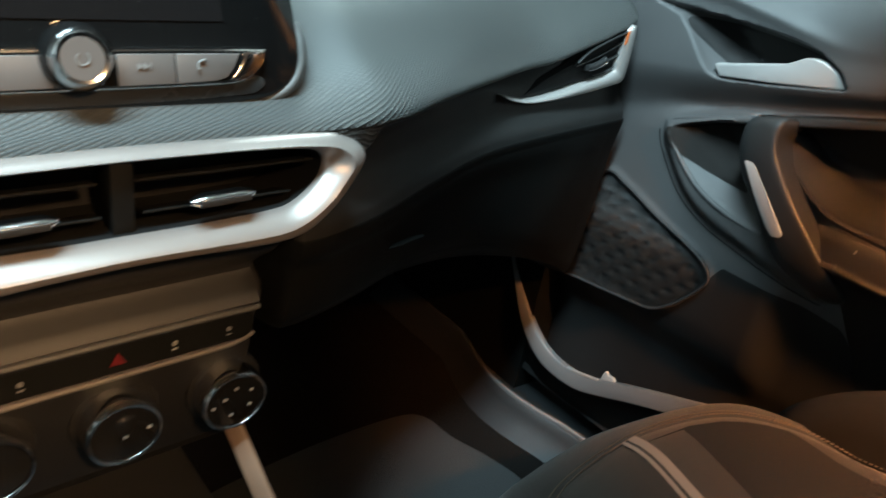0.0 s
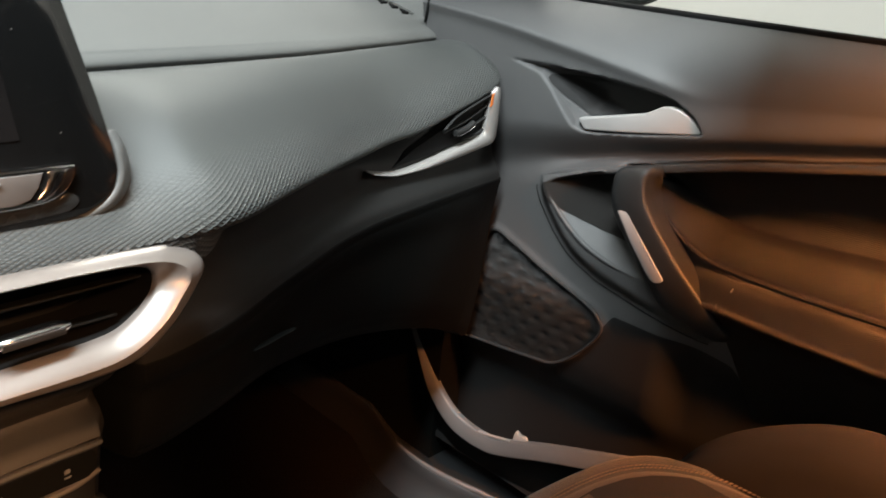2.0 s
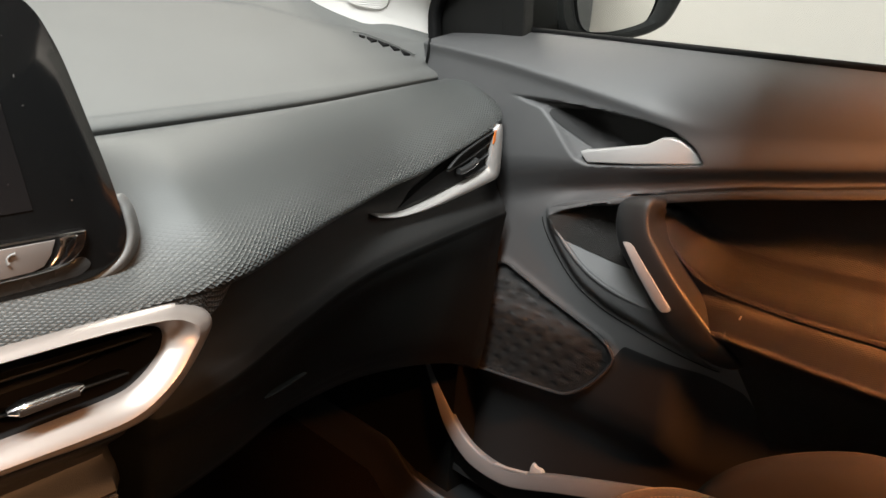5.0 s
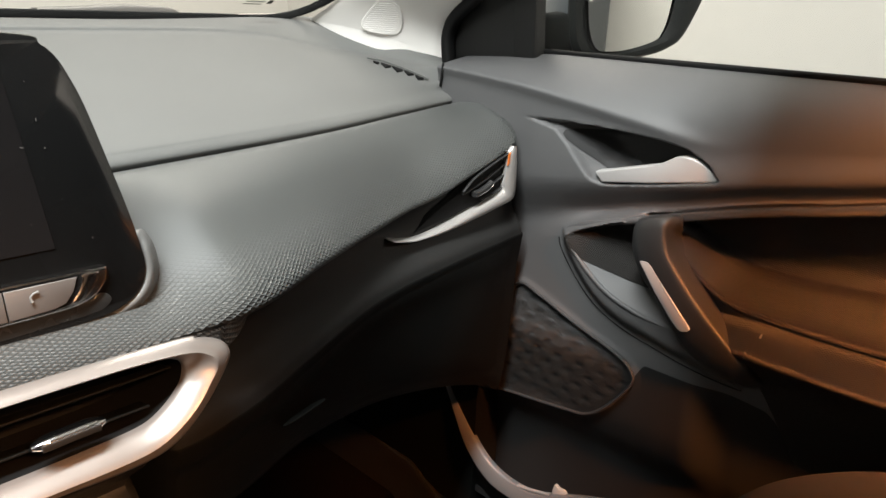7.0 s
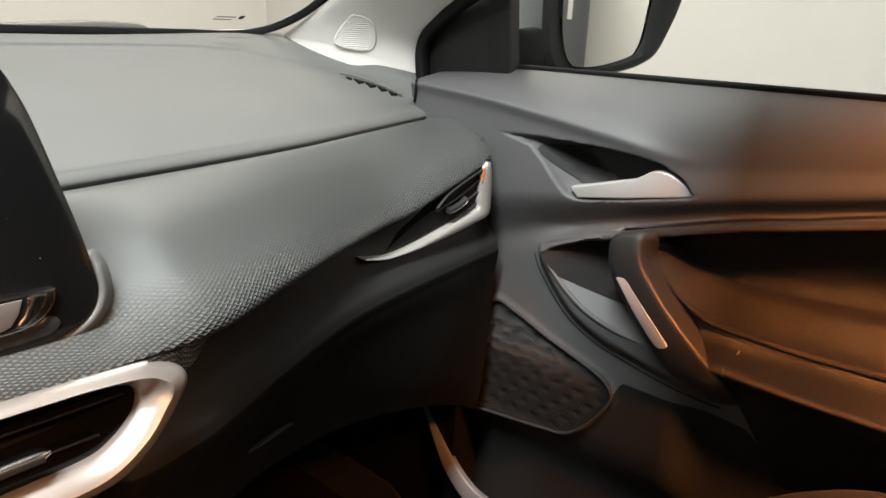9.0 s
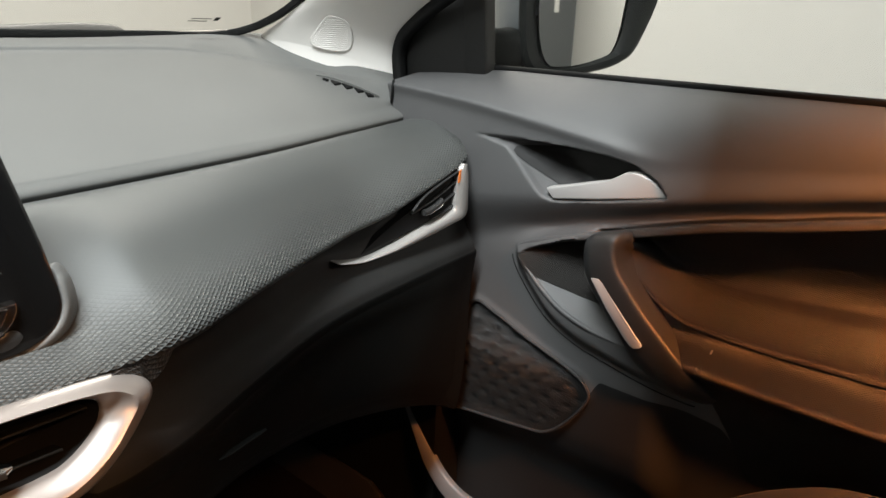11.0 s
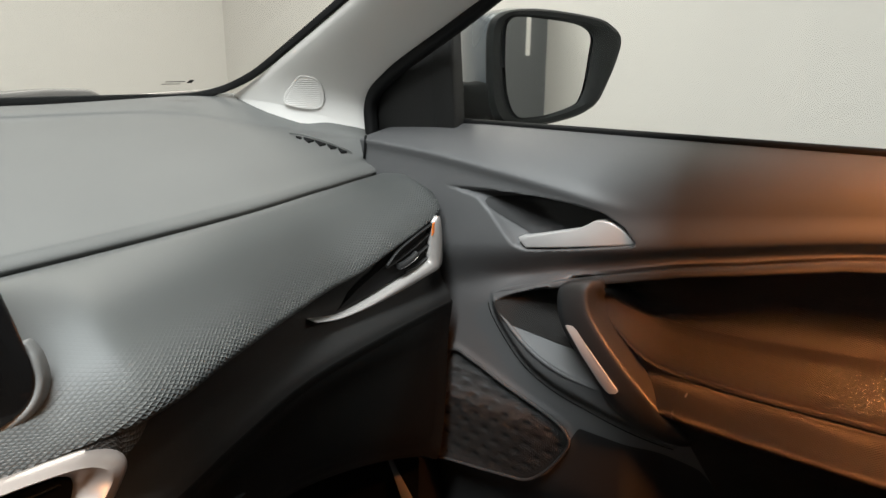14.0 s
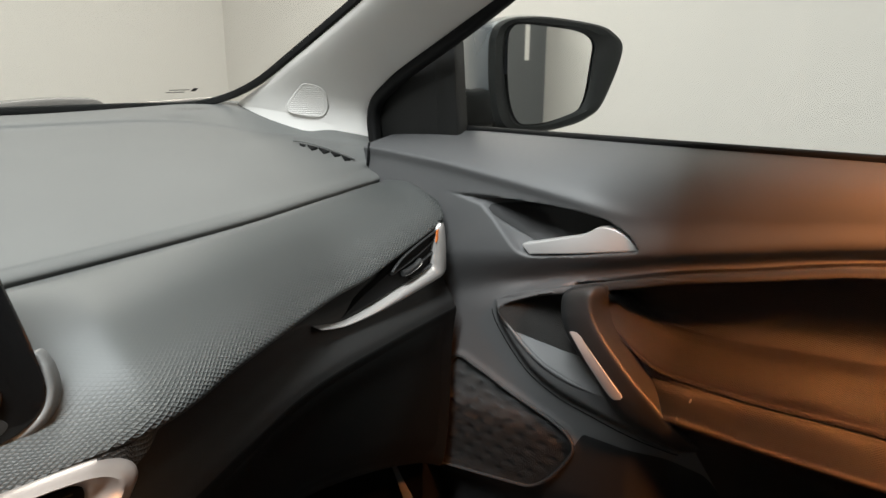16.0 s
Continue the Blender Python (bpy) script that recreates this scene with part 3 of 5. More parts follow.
climate = thing("climate_panel", (XC, 0.46, 0.64), "dark climate control panel with three chrome-ringed knobs", "control panel")
def stack_y(z):
    return float(pchip(z, [(0.60, 0.49), (0.66, 0.462), (0.745, 0.450), (0.776, 0.446), (0.784, 0.442), (0.792, 0.448), (0.802, 0.464), (0.834, 0.438), (0.85, 0.436)]))
zz = np.r_[np.linspace(0.65, 0.78, 14), np.linspace(0.785, 0.85, 16)]
half = lambda z: float(pchip(z, [(0.65, 0.100), (0.75, 0.106), (0.80, 0.110), (0.85, 0.125)]))
rows = []
for z in zz:
    a, y = half(z), stack_y(z)
    rows.append([(XC - a - 0.005, y + 0.25, z), (XC - a, y + 0.012, z), (XC - a + 0.008, y, z)] + [(XC + a * k, y, z) for k in np.linspace(-0.8, 0.8, 9)] + [(XC + a - 0.008, y, z), (XC + a, y + 0.012, z), (XC + a + 0.02, y + 0.25, z)])
# one panel in two tones: shaded face below, lit top above the turn
turn_at = 15
part("body", grid(rows[:turn_at]), PANEL, climate, "grained panel face, darkened for shade")
part("top_face", grid(rows[turn_at - 1:]), DARK, climate, "grained sloping top face, lighter as if lit")
part("underside", box(XC - 0.10, XC + 0.10, 0.468, 0.70, 0.640, 0.652, 0.002), BLACK, climate)
for z, name in ((0.7830, "upper_lip"), (0.7480, "lower_lip")):
    lip_path = [(XC + q, stack_y(z) - 0.002 + 0.004 * smooth((abs(q) - 0.085) / 0.02), z + (0.004 if name == "lower_lip" else -0.003) * smooth((abs(q) - 0.075) / 0.03)) for q in np.linspace(-0.100, 0.100, 24)]
    part(name, sweep(lip_path, rounded(0.006, 0.004, 0.0018)), BUTTON if name == "lower_lip" else DOOR, climate)
part("switch_strip", plate(rounded(0.196, 0.025, 0.010, 4), lambda a, b, h: (XC + a, stack_y(0.765) - 0.002 + h, 0.765 + b), 0.004), LOWER, climate, "black switch strip")
for x in (0.137, 0.178, 0.039):
    symbol = part("symbol", plate(rounded(0.0038, 0.0032, 0.0012), lambda a, b, h: (x + a, stack_y(0.765) - 0.003 + h, 0.7645 + b), 0.0008), WHITE_INK, climate)
    part("mark", plate(rounded(0.0042, 0.0010, 0.0003), lambda a, b, h: (x + a, stack_y(0.765) - 0.003 + h, 0.7595 + b), 0.0008), WHITE_INK, symbol)
part("hazard_mark", plate([(0.0925, 0.7595), (0.1035, 0.7595), (0.098, 0.7690)], lambda a, b, h: (a, stack_y(0.765) - 0.003 + h, b), 0.0008), RED_INK, climate, "red hazard triangle")


def knob(x, z, r, holder, marks):
    """A round control: knurled chrome skirt, dark face, printed marks."""
    y = stack_y(z)
    turn = []
    for i in range(96):
        a = 2 * math.pi * i / 96
        k = 1 + (0.012 if i % 2 else 0)
        turn.append([(x + q * k * math.cos(a), y - h, z + q * k * math.sin(a)) for q, h in ((r * 1.06, -0.004), (r * 1.03, 0.016), (r * 1.01, 0.021), (r * 0.95, 0.0235))])
    ob = part("knob", grid(turn, closed_u=True), CHROME, holder, "knurled chrome knob")
    part("knob_face", plate(circle(r * 0.95, 40), lambda a, b, h: (x + a, y - 0.0230 + h, z + b), 0.015, 0.001), PIANO, ob, "black knob face")
    part("face_ring", sweep([(x + r * 0.965 * math.cos(a), y - 0.0232, z + r * 0.965 * math.sin(a)) for a in np.linspace(0, 2 * math.pi, 48, endpoint=False)], circle(0.0013, 8), up=(0, 1, 0), closed=True), CHROME, ob, "bright chrome face ring")
    part("knob_base", plate(circle(r * 1.22, 40), lambda a, b, h: (x + a, y - 0.003 + h, z + b), 0.006, 0.002), PANEL, ob)
    for a, b in marks:
        part("symbol", plate(rounded(0.0034, 0.0020, 0.0008), lambda p, q, h: (x + a * r + p, y - 0.0238 + h, z + b * r + q), 0.0008), WHITE_INK, ob)


knob(0.179, 0.7035, 0.0255, climate, [(-0.72, 0.0), (-0.15, -0.45), (0.45, -0.25), (0.5, 0.3), (0.0, 0.5), (-0.35, 0.2)])
knob(0.096, 0.7085, 0.0255, climate, [(0.0, -0.1), (0.65, 0.0)])
knob(0.014, 0.7125, 0.0255, climate, [(0.0, 0.1)])

# ---- touchscreen ----
screen = thing("touchscreen", (XC, 0.49, 0.93), "glossy black dashboard touchscreen, switched off, with a button bar", "touchscreen")
def scr(a, z, h=0.0):
    """A point on the screen's face: a across, z up; it leans back."""
    return (XC + a, 0.470 + (z - 0.925) * 0.20 + h, z - 0.2 * h)
outline = SCREEN_LINE
part("case", plate(outline, scr, 0.018, 0.0025), PIANO, screen, "glossy black screen case")
part("display", plate([(-0.085, 0.982), (0.085, 0.982), (0.082, 1.02), (0.075, 1.098), (-0.075, 1.098), (-0.082, 1.02)], lambda a, z, h: scr(a, z, -0.0006 + h), 0.0005), SCREEN, screen, "unlit display glass")
shelf_line = [(-0.098, 0.9355), (-0.045, 0.9338), (0.0, 0.9335), (0.045, 0.9338), (0.098, 0.9358), (0.108, 0.9380), (0.1125, 0.9420), (0.110, 0.9465), (0.104, 0.9475), (0.09, 0.944), (0.0, 0.943), (-0.09, 0.944), (-0.104, 0.9475), (-0.110, 0.9465), (-0.1125, 0.9420), (-0.108, 0.9380)]
part("lower_shelf", plate(spline(shelf_line, 4, True), lambda a, z, h: scr(a, z, -0.0012 + h), 0.003, 0.0008), SHELF, screen, "dark satin shelf under the buttons")
BAR_HALF = [(0.0, 0.9660), (0.060, 0.9658), (0.1125, 0.9650), (0.1108, 0.9575), (0.1050, 0.9503), (0.0965, 0.9455), (0.083, 0.9432), (0.050, 0.9427), (0.0, 0.9425)]
def bar_line(grow):
    """The button bar's outline, drawn in by grow towards its middle line."""
    half = []
    for k, (a, z) in enumerate(BAR_HALF):
        half.append((a - 1.6 * grow * (a > 0.08) * (1 + 3.0 * (a > 0.09)), z - grow if k < 3 else z + 1.9 * grow))
    right = [half[0], half[1], half[2]] + [tuple(q) for q in spline(half[2:], 5)[1:]]
    return right + [(-a, z) for a, z in right[-2:0:-1]]
bar = part("button_bar", plate(bar_line(0.0), lambda a, z, h: scr(a, z, -0.0045 + h), 0.0055, 0.0012), CHROME, screen, "chrome-framed button bar")
part("bar_bed", plate(bar_line(0.0013), lambda a, z, h: scr(a, z, -0.0050 + h), 0.003), PIANO, bar, "gloss black bed under the buttons")
for s in (1, -1):
    fin = spline([(0.0955, 0.9632), (0.1060, 0.9628), (0.1040, 0.9575), (0.0985, 0.9510), (0.0905, 0.9460), (0.0865, 0.9472), (0.0915, 0.9530), (0.0945, 0.9585)], 4, True)
    part("end_fin", plate([(s * a, z) for a, z in fin][::s], lambda a, z, h: scr(a, z, -0.0064 + h), 0.003, 0.0010), CHROME, bar, "bright chrome end piece")
for x0, x1 in ((0.0145, 0.0492), (0.0500, 0.0925), (-0.0925, -0.0500), (-0.0492, -0.0145)):
    s = 1 if x0 > 0 else -1
    if abs(x0) > 0.09 or abs(x1) > 0.09:
        shape = [(0.0500, 0.9450), (0.0760, 0.9458), (0.0830, 0.9478), (0.0885, 0.9540), (0.0925, 0.9625), (0.0500, 0.9630)]
        shape = [(s * a, z) for a, z in shape][::s]
    else:
        shape = [(x0, 0.9446), (x1, 0.9450), (x1, 0.9630), (x0, 0.9632)]
    part("button", plate(shape, lambda a, z, h: scr(a, z, -0.0062 + h), 0.003, 0.0005), BUTTON, bar, "grey rubber button")
for tri in ((0.026, 0.0295), (0.0295, 0.033)):
    part("symbol", plate([(tri[0], 0.954), (tri[1], 0.956), (tri[0], 0.958)], lambda a, z, h: scr(a, z, -0.0072 + h), 0.0006), WHITE_INK, bar)
part("symbol", plate([(0.0335, 0.954), (0.0342, 0.954), (0.0342, 0.958), (0.0335, 0.958)], lambda a, z, h: scr(a, z, -0.0072 + h), 0.0006), WHITE_INK, bar)
hand = [(0.064, 0.9535), (0.0635, 0.9565), (0.0655, 0.9585), (0.0685, 0.959)]
part("symbol", sweep([scr(a, z, -0.0072) for a, z in spline(hand, 4)], rounded(0.0012, 0.0012, 0.0003), up=(0, 1, 0), scale=[1.5 if i in (0, 1, 11, 12) else 1.0 for i in range(13)]), WHITE_INK, bar)
vx, vz = -0.008, 0.962
def vol(r, h):
    return [[(scr(vx + q * math.cos(2 * math.pi * i / 40), vz + q * math.sin(2 * math.pi * i / 40), -d)) for q, d in zip(r, h)] for i in range(40)]
volume = part("volume_knob", grid(vol((0.0185, 0.0192, 0.0190, 0.0160), (0.0, 0.005, 0.014, 0.0195)), closed_u=True), PIANO, screen, "gloss black volume knob")
part("knob_ring", grid(vol((0.0172, 0.0168, 0.0140, 0.0116), (0.016, 0.0186, 0.0222, 0.0215)), closed_u=True), CHROME, volume, "chrome knob ring")
part("knob_face", plate(circle(0.0118, 32), lambda a, b, h: scr(vx + a, vz + b, -0.0216 + h), 0.003), BUTTON, volume, "grey power button")
part("symbol", sweep([scr(vx + 0.0035 * math.sin(a), vz + 0.0035 * math.cos(a), -0.0219) for a in np.linspace(0.6, 5.68, 16)], rounded(0.0008, 0.0008, 0.0002), up=(0, 1, 0)), WHITE_INK, volume)

# the pad flares up into a collar round the screen's lower corners
def collar(s):
    line = spline([(0.1392, 0.982), (0.1400, 0.975), (0.1402, 0.968), (0.1398, 0.955), (0.1342, 0.944), (0.123, 0.936), (0.104, 0.931), (0.075, 0.930)], 8)
    d = np.gradient(line, axis=0)
    n = np.stack([-d[:, 1], d[:, 0]], 1) / np.linalg.norm(d, axis=1, keepdims=True)
    full = np.sin(np.linspace(0.0, math.pi, len(line))) ** 0.6
    return [[scr(s * (a + n0 * off * (0.35 + 0.65 * f)), z + n1 * off * (0.35 + 0.65 * f), 0.010 + (h - 0.010) * f) for off, h in ((-0.001, 0.008), (0.0, 0.002), (0.0008, 0.0006), (0.0025, -0.0004), (0.0045, 0.0002), (0.007, 0.0024), (0.010, 0.0065), (0.014, 0.012))] for (a, z), (n0, n1), f in zip(line, n, full)]
# collar coloured paler than the pad, for the light on its crest
for side_of in (1, -1):
    part("screen_collar", grid(collar(side_of)), COLLAR, dashboard, "raised pad edge round the screen corner, lightened as lit", 70)

# dust on the glass
random.seed(4)
bm = bmesh.new()
for _ in range(46):
    a, z = random.uniform(-0.10, 0.118), random.uniform(0.975, 1.10)
    r, turn = random.uniform(0.0002, 0.00045), random.uniform(0, 3.1)
    k = random.choice((1, 1, 1.6, 3.5))
    bm.faces.new([bm.verts.new(scr(a + r * (k * math.cos(q) * math.cos(turn) - math.sin(q) * math.sin(turn)), z + r * (k * math.cos(q) * math.sin(turn) + math.sin(q) * math.cos(turn)), -0.0009)) for q in (0, 1.05, 2.1, 3.14, 4.2, 5.25)])
tagged(part("dust", bm, BUTTON, screen, "pale dust specks on the glass"), kind="stuff")

# ---- passenger door ----
door = thing("passenger_door", (0.88, 0.3, 0.34), "charcoal moulded car door trim with a padded insert, shut", "car door")
POD = spline([(0.443, 0.893), (0.467, 0.886), (0.501, 0.872), (0.532, 0.857), (0.541, 0.846), (0.533, 0.815), (0.484, 0.760), (0.433, 0.733), (0.378, 0.720), (0.33, 0.711), (0.262, 0.703), (0.268, 0.735), (0.322, 0.79), (0.375, 0.843), (0.398, 0.868), (0.420, 0.888)], 6, True)
BOWL = spline([(0.431, 0.883), (0.46, 0.874), (0.488, 0.862), (0.518, 0.849), (0.527, 0.842), (0.514, 0.831), (0.478, 0.799), (0.444, 0.778), (0.40, 0.765), (0.352, 0.760), (0.36, 0.79), (0.385, 0.835), (0.405, 0.886)], 6, True)
RIDGE = spline([(0.528, 0.845), (0.514, 0.831), (0.478, 0.799), (0.444, 0.778), (0.40, 0.765), (0.350, 0.759)], 6)
LOCK = [(0.618, 0.998), (0.54, 0.997), (0.46, 0.994), (0.417, 0.990), (0.380, 0.984), (0.350, 0.970), (0.333, 0.953), (0.337, 0.947), (0.41, 0.932), (0.484, 0.919), (0.497, 0.923), (0.510, 0.935), (0.536, 0.964), (0.556, 0.982)]
LOCK_EDGE = [(0.618, 0.998), (0.556, 0.982), (0.536, 0.964), (0.510, 0.935), (0.497, 0.923), (0.484, 0.919)]
GRILL = spline([(0.604, 0.744), (0.56, 0.737), (0.505, 0.717), (0.43, 0.693), (0.404, 0.676), (0.402, 0.655), (0.43, 0.612), (0.462, 0.583), (0.50, 0.574), (0.60, 0.560), (0.645, 0.556), (0.65, 0.60), (0.63, 0.68)], 6, True)
PADLINE = spline([(0.44, 0.876), (0.385, 0.874), (0.363, 0.867), (0.347, 0.851), (0.323, 0.831), (0.293, 0.8155), (0.26, 0.810), (0.175, 0.808), (0.043, 0.811), (-0.25, 0.814)], 6)
# where the ramp in front of the pull handle meets the dark back of the recess
RAMP_TOP = [(0.545, 0.836), (0.530, 0.828), (0.503, 0.818), (0.460, 0.806), (0.429, 0.799), (0.36, 0.79)]


def pad_foot(y):
    """The height of the pad's lower edge."""
    return np.interp(y, PADLINE[::-1, 0], PADLINE[::-1, 1])


def valley_z(y):
    return pchip(y, [(-0.25, 1.018), (0.073, 0.976), (0.131, 0.965), (0.213, 0.945), (0.276, 0.931), (0.372, 0.905), (0.431, 0.890), (0.51, 0.866), (0.605, 0.838), (0.8, 0.79)])


def door_x(y, z):
    """How far out the door's inner skin lies at y, z (arrays)."""
    y, z = np.atleast_1d(np.asarray(y, float)), np.atleast_1d(np.asarray(z, float))
    p = np.stack([y, z], 1)
    zr = pchip(y, [(-0.25, 1.045), (0.0, 1.03), (0.2, 1.006), (0.34, 0.990), (0.435, 1.006), (0.53, 1.023), (0.635, 1.040), (0.74, 1.050), (0.80, 1.052)])
    xr = pchip(y, [(-0.25, 0.876), (0.1, 0.873), (0.34, 0.866), (0.5, 0.850), (0.6, 0.835), (0.7, 0.820), (0.80, 0.812)])
    bx = pchip(y, [(-0.25, 0.908), (0.58, 0.905), (0.78, 0.868), (0.80, 0.865)])
    bz = pchip(y, [(-0.25, 1.076), (0.58, 1.076), (0.78, 1.061), (0.80, 1.06)])
    zv = valley_z(y)
    s = np.clip((z - zr) / (bz - zr), 0, 1)
    sharp = smooth((y - 0.30) / 0.12)
    crest = -0.004 * sharp * np.exp(-(((zr - z) / 0.010) ** 2))
    above = xr + (bx - xr) * s ** (2.3 - 1.0 * sharp) + crest
    # wall below the ridge, down to the valley
    t = np.clip((zr - z) / np.maximum(zr - zv, 0.01), 0, 1)
    back_of = smooth((0.47 - y) / 0.15)
    wall = xr + crest + (1 - back_of) * (0.017 * smooth((t - 0.60) / 0.40) - 0.008 * smooth(t / 0.60) * (1 - smooth((t - 0.60) / 0.40))) + back_of * (0.012 * smooth((t - 0.55) / 0.45) - 0.006 * smooth(t / 0.55) * (1 - smooth((t - 0.55) / 0.45)))
    # front panel below the valley
    front = pchip(z, [(0.33, 0.905), (0.50, 0.895), (0.56, 0.868), (0.60, 0.858), (0.70, 0.852), (0.80, 0.852), (0.90, 0.854), (1.0, 0.856)])
    # padded insert, slot and armrest towards the rear
    zc = pad_foot(y)
    q = np.clip((z - zc) / np.maximum(zv - zc, 0.02), 0, 1.2)
    insert = pchip(q, [(0.0, 0.840), (0.04, 0.842), (0.09, 0.853), (0.16, 0.880), (0.23, 0.905), (0.30, 0.914), (0.40, 0.913), (0.60, 0.902), (0.80, 0.886), (0.91, 0.875), (0.965, 0.867), (1.0, 0.864), (1.06, 0.874), (1.2, 0.88)])
    shelf = pchip(z, [(0.33, 0.905), (0.50, 0.895), (0.55, 0.885), (0.62, 0.880), (0.70, 0.861), (0.736, 0.846), (0.752, 0.834), (0.760, 0.824), (0.766, 0.819), (0.771, 0.8195), (0.776, 0.825), (0.784, 0.834), (0.793, 0.8415), (0.802, 0.8445), (0.808, 0.8435), (0.83, 0.845)])
    rear = np.where(z > zc, insert, shelf)
    w = np.where(z > zc, smooth((0.44 - y) / 0.04), smooth((0.33 - y) / 0.06))
    below = rear * w + front * (1 - w)
    soft = 0.006 + 0.020 * smooth((y - 0.46) / 0.10)
    k = smooth((z - (zv - soft)) / (2 * soft))
    x = np.where(z > zr, above, wall * k + below * (1 - k))
    # groove over the pad
    x = x + 0.005 * smooth((0.56 - y) / 0.10) * np.exp(-(((z - zv - 0.014) / 0.011) ** 2))
    # pod round the pull handle: a soft bulge up to the ridge, then the bowl
    d, inside = far_from(p, POD)
    db, in_bowl = far_from(p, BOWL)
    dr, _ = far_from(p, RIDGE, closed=False)
    rim = 0.854 - 0.016 * smooth(d / 0.024)
    x = np.where(inside, np.minimum(rim, x) * smooth(d / 0.012) + x * (1 - smooth(d / 0.012)), x)
    top_line = np.interp(y, [0.355, 0.405, 0.431, 0.46, 0.488, 0.518, 0.528], [0.90, 0.886, 0.883, 0.874, 0.862, 0.849, 0.842])
    back = 0.889 - 0.10 * np.clip(z - 0.80, 0, 0.1) - 0.035 * smooth((y - 0.47) / 0.06)
    ramp = x + 0.80 * dr * smooth(dr / 0.006)
    deep = np.minimum(ramp, np.maximum(back, x))
    deep = deep * smooth((top_line - z) / 0.008) + x * (1 - smooth((top_line - z) / 0.008))
    x = np.where(in_bowl, deep, x)
    # lock recess
    dl, in_lock = far_from(p, LOCK)
    de, _ = far_from(p, LOCK_EDGE, closed=False)
    x = np.where(in_lock, x + np.minimum(0.052, de * 1.25) * smooth(dl / 0.007), x)
    # speaker rim
    dg, in_g = far_from(p, GRILL)
    x = np.where(in_g, x + 0.006 * smooth(dg / 0.009), x - 0.003 * np.exp(-((dg / 0.007) ** 2)))
    return x


Y = np.r_[np.linspace(-0.25, 0.0, 26)[:-1], np.linspace(0.0, 0.751, 276)]
def split_z(y):
    """Where the darkened lower panel begins."""
    return float(pchip(y, [(-0.25, 0.60), (0.18, 0.63), (0.235, 0.685), (0.30, 0.690), (0.385, 0.690), (0.402, 0.662), (0.43, 0.606), (0.47, 0.575), (0.55, 0.562), (0.80, 0.548)]))


rows, low_rows = [], []
for y in Y:
    top_of = float(pchip(y, [(-0.25, 1.076), (0.58, 1.076), (0.78, 1.061), (0.80, 1.06)]))
    z = np.linspace(split_z(y), top_of, 250)
    x = door_x(np.full(250, y), z)
    row = [(a, y, b) for a, b in zip(x, z)]
    row += [(x[-1] + 0.006, y, top_of + 0.0005), (x[-1] + 0.012, y, top_of - 0.008), (x[-1] + 0.05, y, top_of - 0.05)]
    rows.append(row)
    z = np.linspace(0.33, split_z(y), 50)
    low_rows.append([(a, y, b) for a, b in zip(door_x(np.full(50, y), z), z)])
part("door_panel", grid(rows), DOOR, door, "charcoal grained door trim", 60)
# lower panel coloured darker to stand for the shade below the pod
part("lower_panel", grid(low_rows), DOOR_SHADE, door, "lower door trim, darkened for shade", 60)
# padded insert: its own skin, just proud of the panel
zpad = lambda y: float(pad_foot(y))
rows = []
for y in np.linspace(-0.25, 0.386, 150):
    z = np.linspace(zpad(y) + 0.0002, float(valley_z(y)) + 0.003, 76)
    edge = np.minimum(z - z[0], z[-1] - z)
    proud = 0.0026 * smooth(np.minimum(edge / 0.006, (0.386 - y) / 0.012)) + 0.0002
    rows.append([(a, y, b) for a, b in zip(door_x(np.full(76, y), z) - proud, z)])
part("insert_pad", grid(rows), DOOR_PAD, door, "grained dark door insert", 60)
arm = []
for y in np.linspace(-0.25, 0.325, 110):
    z = np.linspace(float(np.interp(y, [0.19, 0.258, 0.325], [0.62, 0.752, 0.770])), zpad(y) + 0.0006, 80)
    edge = np.minimum((z - z[0]) / 0.08, (z[-1] - z) / 0.006)
    proud = 0.0026 * smooth(edge) + 0.0002
    arm.append([(a, y, b) for a, b in zip(door_x(np.full(80, y), z) - proud, z)])
part("armrest", grid(arm), DOOR_PAD, door, "grained padded armrest", 60)
# release lever
def lever(y, z, h=0.0):
    return (0.846 + (0.484 - y) * 0.15 + h, y, z)
LEVER = [(0.4905, 0.9375), (0.4885, 0.9335), (0.480, 0.9245), (0.42, 0.9335), (0.338, 0.9485), (0.3365, 0.952), (0.346, 0.960), (0.356, 0.967), (0.368, 0.9725), (0.380, 0.9740), (0.390, 0.9720), (0.399, 0.966), (0.409, 0.9600), (0.424, 0.9560), (0.473, 0.9430), (0.487, 0.9398)]
part("release_lever", plate(LEVER, lever, 0.014, 0.0022, 3), PEARL, door, "satin silver door release lever")
# dark sheet stands for the shade inside the lever's recess
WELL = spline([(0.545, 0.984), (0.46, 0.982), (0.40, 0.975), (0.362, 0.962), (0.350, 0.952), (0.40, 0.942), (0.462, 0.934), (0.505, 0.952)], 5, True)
part("lever_well_shade", disc_fill(WELL, 14, lambda y, z: (float(door_x(y, z)[0]) - 0.002, y, z)), DOOR_SHADE, door, "well behind the lever, darkened for its shade", 80)
